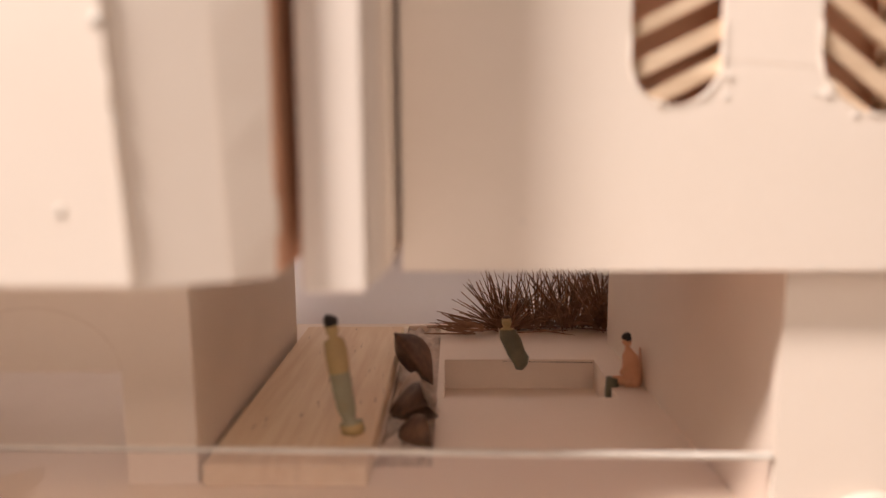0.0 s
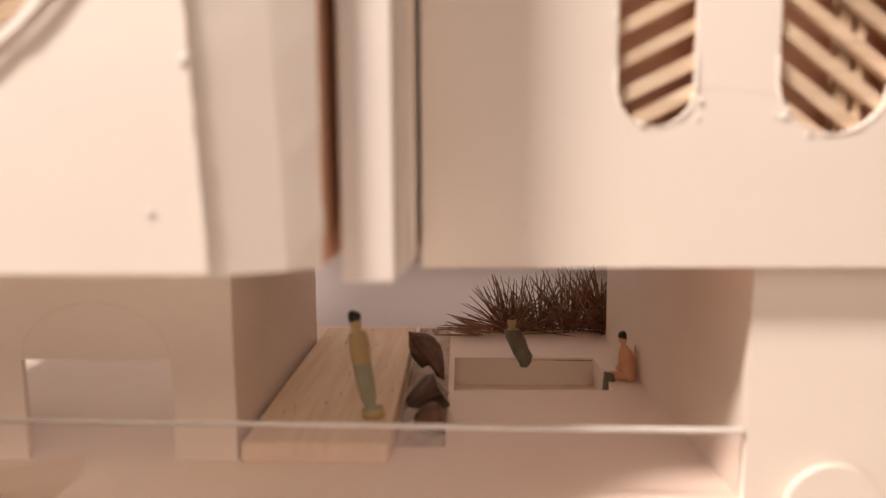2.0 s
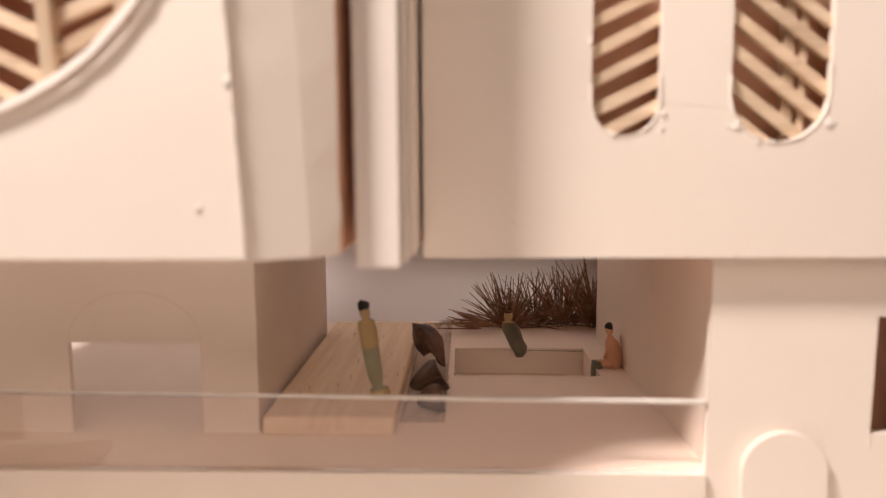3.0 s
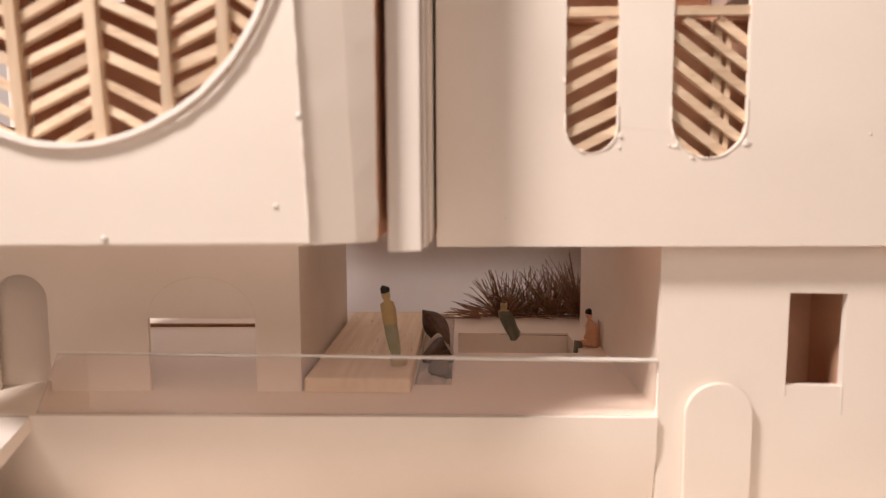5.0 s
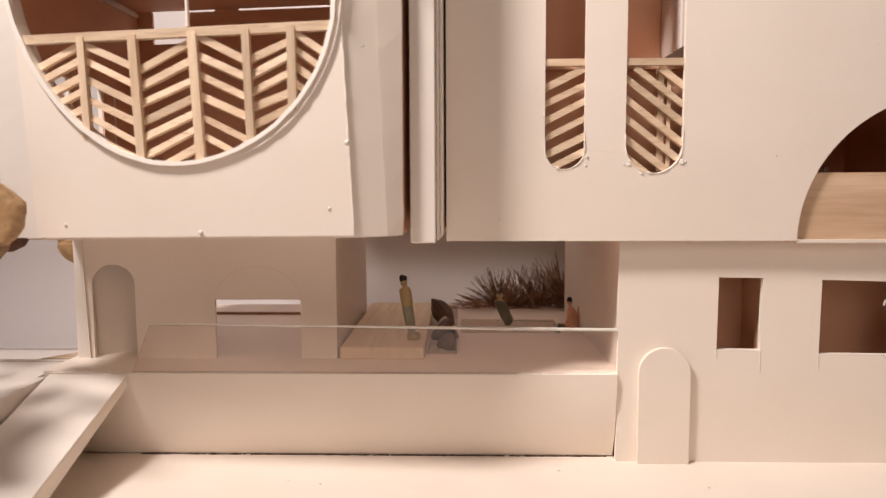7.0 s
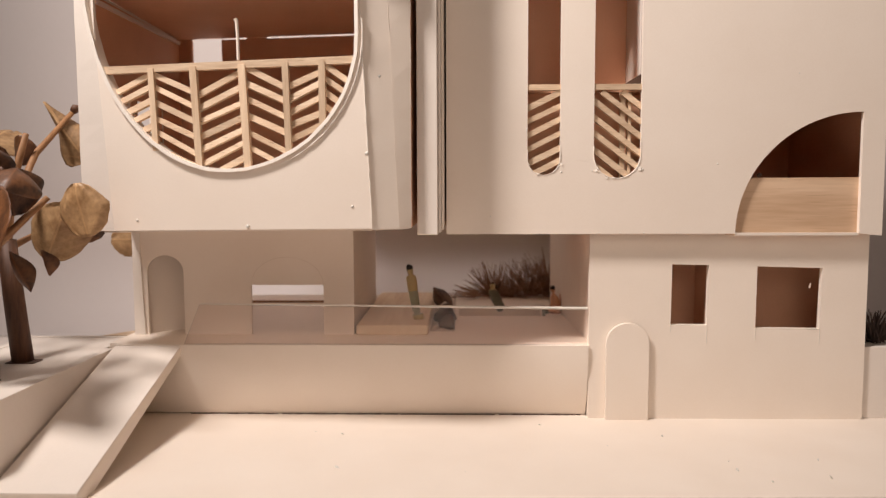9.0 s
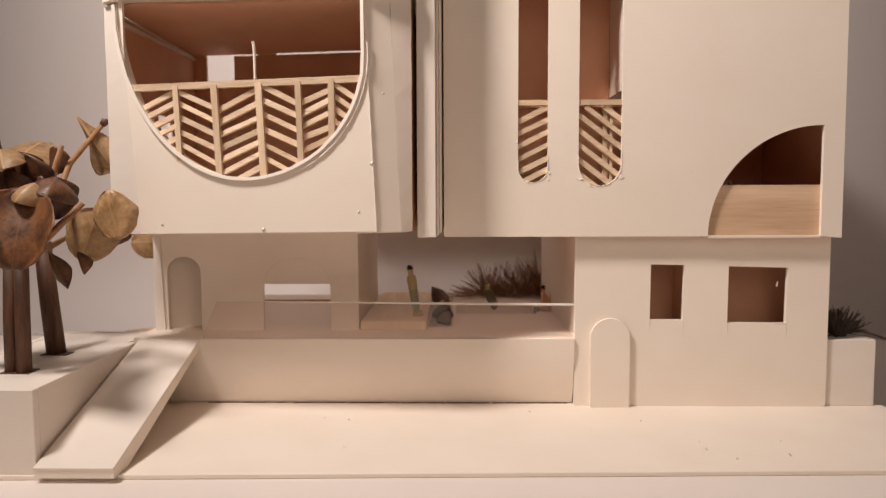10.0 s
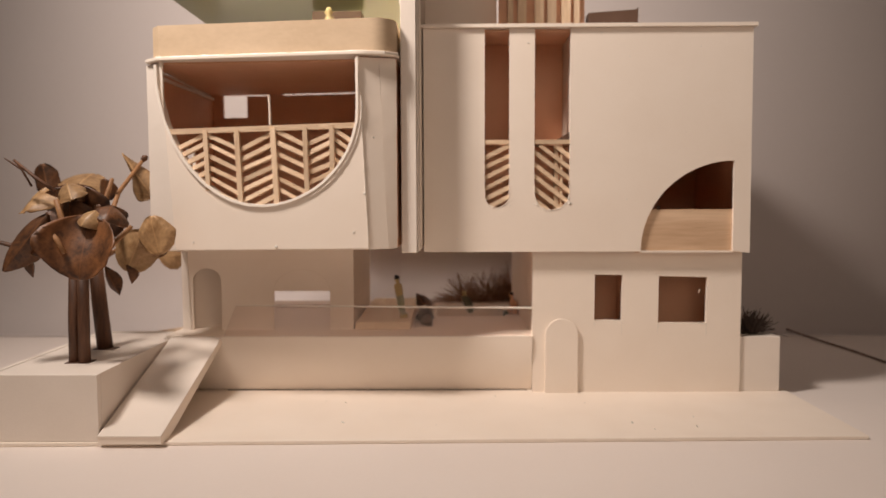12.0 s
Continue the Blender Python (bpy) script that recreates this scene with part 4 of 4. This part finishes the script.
CROWN = (
    # x, y, z, width, height, turn, lean, roll, paint, curl, cup, point, skew
    (-0.1820, 0.0520, 0.1010, 0.0400, 0.0350, 6, -14, 4, LEAF_D, 0.10, -0.42, 0.0, 1.0),
    (-0.1557, 0.0800, 0.1055, 0.0225, 0.0225, -8, 8, -8, LEAF_L, 0.12, 0.10, 0.0, 1.0),
    (-0.1712, 0.0885, 0.0960, 0.0255, 0.0262, 10, 10, 24, LEAF_L, 0.15, 0.18, 0.0, 1.0),
    (-0.1785, 0.1120, 0.1400, 0.0190, 0.0325, 5, 6, -32, LEAF_L, 0.1, 0.2, 0.9, 0.42),
    (-0.1720, 0.0600, 0.1195, 0.0235, 0.0150, 18, -42, 14, LEAF_D, 0.5, 0.6, 0.3, 1.0),
    (-0.1805, 0.0540, 0.1165, 0.0165, 0.0120, -10, -35, 20, LEAF_L, 0.4, 0.5, 0.2, 1.0),
    (-0.2075, 0.0560, 0.1085, 0.0230, 0.0250, -12, -14, 14, LEAF_D, 0.25, 0.35, 0.1, 1.0),
    (-0.2121, 0.0500, 0.1035, 0.0170, 0.0370, 10, 10, -144, LEAF_D, 0.2, 0.3, 0.3, 1.0),
    (-0.2140, 0.0600, 0.0910, 0.0050, 0.0150, 50, 0, 172, LEAF_D, 0.5, 0.4, 0.5, 1.0),
    (-0.2160, 0.0680, 0.1270, 0.0240, 0.0230, -15, -48, -8, LEAF_L, 0.25, 0.25, 0.0, 1.0),
    (-0.1930, 0.0600, 0.1305, 0.0160, 0.0165, 20, -50, -22, LEAF_L, 0.2, 0.3, 0.0, 1.0),
    (-0.2045, 0.0720, 0.1235, 0.0230, 0.0170, 10, 30, -15, LEAF_D, 0.3, 0.3, 0.1, 1.0),
    (-0.1900, 0.0700, 0.1240, 0.0250, 0.0180, -20, 20, 10, LEAF_D, 0.3, 0.3, 0.1, 1.0),
    (-0.1950, 0.0640, 0.1160, 0.0240, 0.0190, -12, 20, 5, LEAF_D, 0.3, 0.3, 0.0, 1.0),
    (-0.1800, 0.0700, 0.1130, 0.0240, 0.0200, 15, 15, -10, LEAF_D, 0.3, 0.3, 0.0, 1.0),
    (-0.1750, 0.0670, 0.0815, 0.0080, 0.0180, 15, 10, 156, LEAF_D, 0.2, 0.35, 0.6, 1.0),
    (-0.1700, 0.0760, 0.0840, 0.0060, 0.0110, -30, 0, 165, LEAF_D, 0.3, 0.4, 0.5, 1.0))
for k, (lx, ly, lz, lw, lh, tt, ll, rr, paint, curl, cup, point, skew) in enumerate(CROWN):
    crown_leaf(tree, lx, ly, lz, lw, lh, tt, ll, rr, paint, k + 1, curl, cup, point, "", skew)
stalk(tree, [(-0.1880, 0.0640, 0.088), (-0.1820, 0.0780, 0.110), (-0.1840, 0.0980, 0.1300), (-0.1775, 0.1180, 0.1500)], [0.0018, 0.0016, 0.0014, 0.0011])
stalk(tree, [(-0.1775, 0.1180, 0.1500), (-0.1760, 0.1176, 0.1516), (-0.1748, 0.1185, 0.1521)], [0.0017, 0.0020, 0.0009], TWIG)
stalk(tree, [(-0.1900, 0.0630, 0.088), (-0.1955, 0.0590, 0.110), (-0.1985, 0.0570, 0.1260)], [0.0020, 0.0018, 0.0014])
stalk(tree, [(-0.1860, 0.0640, 0.088), (-0.1740, 0.0720, 0.103), (-0.1670, 0.0760, 0.1110)], [0.0018, 0.0015, 0.0012])
stalk(tree, [(-0.1620, 0.0830, 0.1060), (-0.1540, 0.0820, 0.1075), (-0.1470, 0.0815, 0.1092)], [0.0008, 0.0007, 0.0005])
stalk(tree, [(-0.1970, 0.0480, 0.1085), (-0.1935, 0.0470, 0.1050), (-0.1890, 0.0460, 0.0980)], [0.0018, 0.0016, 0.0012])
stalk(tree, [(-0.1950, 0.0620, 0.090), (-0.2080, 0.0600, 0.0965), (-0.2300, 0.0560, 0.1035), (-0.2420, 0.0560, 0.1075)], [0.0018, 0.0016, 0.0013, 0.0010], TWIG)
stalk(tree, [(-0.2000, 0.0600, 0.1300), (-0.2100, 0.0600, 0.1370), (-0.2220, 0.0600, 0.1470)], [0.0012, 0.0011, 0.0008], TWIG)
stalk(tree, [(-0.2130, 0.0600, 0.1330), (-0.2180, 0.0600, 0.1420), (-0.2270, 0.0600, 0.1480)], [0.0007, 0.0006, 0.0004], TWIG)

tree2 = thing("model_tree", "model tree of one dark twig and dry round eucalyptus leaves", "tree", "model trees")
smooth(part("trunk", tube([(-0.1965, 0.1010, PT), (-0.1985, 0.1005, 0.062), (-0.2005, 0.1000, 0.092)], [0.0046, 0.0044, 0.0040], 12), TWIG, tree2))
part("slot", block(-0.2020, -0.1890, 0.0965, 0.1040, PT - 0.0003, PT + 0.0002), BROWN, tree2, "dark cut slot round the foot")
crown_leaf(tree2, -0.2335, 0.1100, 0.1382, 0.0155, 0.0195, 12, 4, -8, LEAF_D, 21, 0.1, 0.15)
crown_leaf(tree2, -0.2110, 0.1130, 0.1390, 0.0320, 0.0245, 5, -58, 10, LEAF_L, 22, 0.35, 0.25)
crown_leaf(tree2, -0.1950, 0.1040, 0.1315, 0.0140, 0.0135, -15, 8, 10, LEAF_D, 23, 0.1, 0.25)
crown_leaf(tree2, -0.2050, 0.0880, 0.1270, 0.0240, 0.0160, 20, 30, 0, LEAF_D, 24, 0.2, 0.3)
crown_leaf(tree2, -0.1950, 0.2050, 0.0850, 0.0210, 0.0190, 20, 10, 90, LEAF_L, 25, 0.2, 0.1)
crown_leaf(tree2, -0.1700, 0.1030, 0.1020, 0.0260, 0.0240, -20, 10, 30, LEAF_D, 26, 0.2, 0.2)
crown_leaf(tree2, -0.2180, 0.1000, 0.1120, 0.0240, 0.0200, -20, 20, 30, LEAF_D, 27, 0.2, 0.2)
stalk(tree2, [(-0.2005, 0.1000, 0.090), (-0.1950, 0.0970, 0.115), (-0.1850, 0.0930, 0.1380)], [0.0022, 0.0019, 0.0012])
stalk(tree2, [(-0.2005, 0.1000, 0.090), (-0.2080, 0.0950, 0.115), (-0.2130, 0.0910, 0.1330)], [0.0020, 0.0016, 0.0011])
stalk(tree2, [(-0.2000, 0.1000, 0.088), (-0.1960, 0.1500, 0.102), (-0.1940, 0.2000, 0.0930)], [0.0018, 0.0014, 0.0010])

# dry leaves standing in the planting strip
lf = tagged(smooth(link("dry_leaf", leaf_mesh(0.0110, 0.0205, 0.2, 0.55, 31, 0.6), LEAF_G)), "dark pointed dry leaf standing in the sand", "leaf", "leaves in the planting strip")
lf.matrix_basis = Matrix.Translation((-0.0035, 0.2230, SLAB - 0.001)) @ Euler((radians(-8), radians(-36), radians(8))).to_matrix().to_4x4()
lf = tagged(smooth(link("dry_leaf", leaf_mesh(0.0115, 0.0170, 0.5, 0.45, 32, 0.2), LEAF_G)), "dark curled dry leaf lying in the sand", "leaf", "leaves in the planting strip")
lf.matrix_basis = Matrix.Translation((-0.0150, 0.1930, SLAB + 0.0005)) @ Euler((radians(35), radians(62), radians(-20))).to_matrix().to_4x4()
lf = tagged(smooth(link("dry_leaf", leaf_mesh(0.0100, 0.0130, 0.5, 0.45, 33, 0.1), LEAF_G)), "small dark curled dry leaf lying in the sand", "leaf", "leaves in the planting strip")
lf.matrix_basis = Matrix.Translation((-0.0120, 0.1830, SLAB - 0.0005)) @ Euler((radians(70), radians(75), radians(10))).to_matrix().to_4x4()
lf = tagged(smooth(link("dry_leaf", leaf_mesh(0.0110, 0.0140, 0.4, 0.4, 34, 0.1), ASH)), "pale grey crumpled leaf lying in the sand", "leaf", "leaves in the planting strip")
lf.matrix_basis = Matrix.Translation((-0.0130, 0.2060, SLAB - 0.0005)) @ Euler((radians(50), radians(55), radians(0))).to_matrix().to_4x4()


# ---- figurines: plain painted shapes ----
def figurine(label, rings, mats, at, lean=0.0, turn=0.0, extra=()):
    """Rings of (x, y, z, rx, ry, paint) skinned into one mesh."""
    bm = bmesh.new()
    n, prev = 10, None
    for x, y, z, rx, ry, mi in rings:
        ring = [bm.verts.new((x + rx * math.cos(k * 2 * math.pi / n), y + ry * math.sin(k * 2 * math.pi / n), z)) for k in range(n)]
        if prev:
            for k in range(n):
                bm.faces.new((prev[k - 1], prev[k], ring[k], ring[k - 1])).material_index = mi
        else:
            bm.faces.new(ring).material_index = mi
        prev = ring
    bm.faces.new(prev).material_index = rings[-1][5]
    for p, q, r, mi in extra:
        before = len(bm.faces)
        tube([p, (Vector(p) + Vector(q)) / 2, q], [r, r, r * 0.8], 6, bm)
        bm.faces.ensure_lookup_table()
        for f in bm.faces[before:]:
            f.material_index = mi
    for v in bm.verts:
        v.co += 0.0004 * noise.noise_vector(v.co * 420 + Vector(at) * 50)
    ob = smooth(tagged(link("figurine", bm, mats), label, "figurine", "painted scale figurines"))
    ob.matrix_basis = Matrix.Translation(at) @ Euler((0, radians(lean), radians(turn))).to_matrix().to_4x4()
    return ob


U = 0.001
FIG1 = figurine("standing painted figurine, yellow above and pale teal below",
         [(0.6 * U, 0, 0, 2.9 * U, 2.2 * U, 0), (0.6 * U, 0, 2.4 * U, 2.8 * U, 2.0 * U, 0), (0.3 * U, 0, 2.9 * U, 1.5 * U, 1.2 * U, 1), (0, 0, 6 * U, 2.1 * U, 1.5 * U, 1), (0, 0, 11 * U, 2.3 * U, 1.7 * U, 1),
          (0, 0, 15 * U, 2.4 * U, 1.7 * U, 1), (0, 0, 16 * U, 2.4 * U, 1.8 * U, 0), (0, 0, 20 * U, 2.7 * U, 1.7 * U, 0), (0, 0, 22.5 * U, 2.4 * U, 1.5 * U, 0), (0, 0, 23.6 * U, 1.0 * U, 1.0 * U, 0),
          (0, 0, 24.6 * U, 1.5 * U, 1.5 * U, 0), (0, 0, 26.2 * U, 1.6 * U, 1.6 * U, 0), (0, 0, 27 * U, 1.7 * U, 1.7 * U, 2), (0, 0, 28 * U, 1.5 * U, 1.5 * U, 2), (0, 0, 28.8 * U, 0.5 * U, 0.5 * U, 2)],
         [YELLOW, TEAL, BLACK], (-0.0222, 0.1705, SLAB + 0.0053), lean=-8.5)
FIG1.scale = (1.08, 1.05, 1.04)
FIG2 = figurine("seated painted figurine in olive on the basin edge",
         [(1.5 * U, -3 * U, -3.0 * U, 1.0 * U, 1.0 * U, 0), (1.9 * U, -3 * U, -1.4 * U, 2.0 * U, 1.5 * U, 0), (1.5 * U, -1.5 * U, 0.6 * U, 2.9 * U, 2.8 * U, 0), (0.6 * U, -0.4 * U, 2.6 * U, 2.7 * U, 2.5 * U, 0), (-0.7 * U, 0.3 * U, 6.4 * U, 2.8 * U, 2.0 * U, 0),
          (-1.6 * U, 0.6 * U, 9.5 * U, 2.2 * U, 1.6 * U, 0), (-1.7 * U, 0.6 * U, 10.3 * U, 0.9 * U, 0.9 * U, 1), (-1.7 * U, 0.5 * U, 11.5 * U, 1.5 * U, 1.5 * U, 1), (-1.8 * U, 0.5 * U, 13.2 * U, 1.3 * U, 1.3 * U, 1), (-1.8 * U, 0.5 * U, 14 * U, 0.5 * U, 0.5 * U, 2)],
         [OLIVE, YELLOW, BROWN], (0.0240, 0.2490, SLAB))
FIG2.scale = (1.25, 1.1, 1.06)
figurine("seated painted figurine in peach with dark legs over the basin edge",
         [(0, 0, 0, 3.0 * U, 3.0 * U, 0), (0, 0, 2 * U, 3.1 * U, 2.6 * U, 0), (-0.2 * U, 0, 6 * U, 2.8 * U, 2.1 * U, 0), (-0.6 * U, 0, 9.5 * U, 2.3 * U, 1.7 * U, 0), (-1.2 * U, 0, 11.3 * U, 1.2 * U, 1.1 * U, 0), (-1.6 * U, 0, 12.2 * U, 0.8 * U, 0.8 * U, 0),
          (-1.8 * U, 0, 13.2 * U, 1.4 * U, 1.4 * U, 0), (-1.8 * U, 0, 14.4 * U, 1.5 * U, 1.5 * U, 0), (-1.9 * U, 0, 14.9 * U, 1.5 * U, 1.5 * U, 1), (-2.0 * U, 0, 16.2 * U, 1.2 * U, 1.2 * U, 1), (-2.0 * U, 0, 16.8 * U, 0.4 * U, 0.4 * U, 1)],
         [SKIN, BLACK, OLIVE], (0.0588, 0.2205, SLAB),
         extra=[((-1 * U, -1 * U, 1.6 * U), (-6.2 * U, -1 * U, 2.0 * U), 1.6 * U, 0), ((-6 * U, -1 * U, 2.6 * U), (-6.8 * U, -1.4 * U, -6.5 * U), 2.0 * U, 2), ((-1.0 * U, 0, 9.0 * U), (-3.6 * U, -1 * U, 3.5 * U), 0.8 * U, 0)])
figurine("small seated figurine in pale yellow on the roof terrace",
         [(0, 0, 0, 4 * U, 3 * U, 0), (0, 0, 8 * U, 3.5 * U, 2.5 * U, 0), (0, 0, 20 * U, 3.2 * U, 2.4 * U, 0), (-0.6 * U, 0, 26 * U, 2.2 * U, 2.0 * U, 0), (-1 * U, 0, 28 * U, 1.0 * U, 1.0 * U, 0), (-1 * U, 0, 30 * U, 1.6 * U, 1.6 * U, 0), (-1 * U, 0, 33 * U, 0.9 * U, 0.9 * U, 0)],
         [YELLOW], (-0.0600, 0.1150, FZ1 + 0.0032)).scale = (1.5, 1.3, 0.93)

# a thin orange patch on the passage wall beside the peach figurine
patch = bmesh.new()
vs = [patch.verts.new((0.0640 - 0.0224 * (y - 0.1336) - d, y, z)) for d in (0.0002, 0.0006) for y, z in ((0.2190, SLAB + 0.001), (0.2250, SLAB + 0.0005), (0.2240, SLAB + 0.006), (0.2225, SLAB + 0.0115), (0.2205, SLAB + 0.007))]
patch.faces.new(vs[:5])
patch.faces.new(vs[5:])
for i in range(5):
    patch.faces.new((vs[i], vs[(i + 1) % 5], vs[(i + 1) % 5 + 5], vs[i + 5]))
part("orange_patch", patch, ORANGE, passage, "thin orange patch on the card")

# ---- the cable on the table and crumbs ----
tagged(smooth(link("cable", tube([(0.3262, 0.350, 0.0030), (0.3290, 0.335, 0.0023), (0.3335, 0.308, 0.0012), (0.3372, 0.275, 0.0012), (0.339, 0.25, 0.0012), (0.341, 0.20, 0.0012), (0.346, 0.10, 0.0012), (0.352, -0.10, 0.0012), (0.36, -0.4, 0.0012)], 0.0010, 8), CABLE)),
       "thin dark cable lying on the table", "cable")


def crumbs():
    random.seed(5)
    bm = bmesh.new()
    for i in range(22):
        if i < 12:
            x, y, z = random.uniform(-0.12, 0.22), random.uniform(0.05, 0.124), BASE
        else:
            x, y, z = random.uniform(-0.3, 0.35), random.uniform(-0.2, 0.03), 0.0
        r = random.uniform(0.0002, 0.0006)
        m = Matrix.Translation((x, y, z + r * 0.4)) @ Euler((random.random(), random.random(), random.uniform(0, 6))).to_matrix().to_4x4() @ Matrix.Diagonal((r * random.uniform(1, 4), r, r * 0.7, 1))
        bmesh.ops.create_icosphere(bm, subdivisions=1, radius=1, matrix=m)
    return tagged(link("crumbs", bm, [GLUE]), "tiny crumbs of card and balsa", "crumbs", kind="stuff")


crumbs()
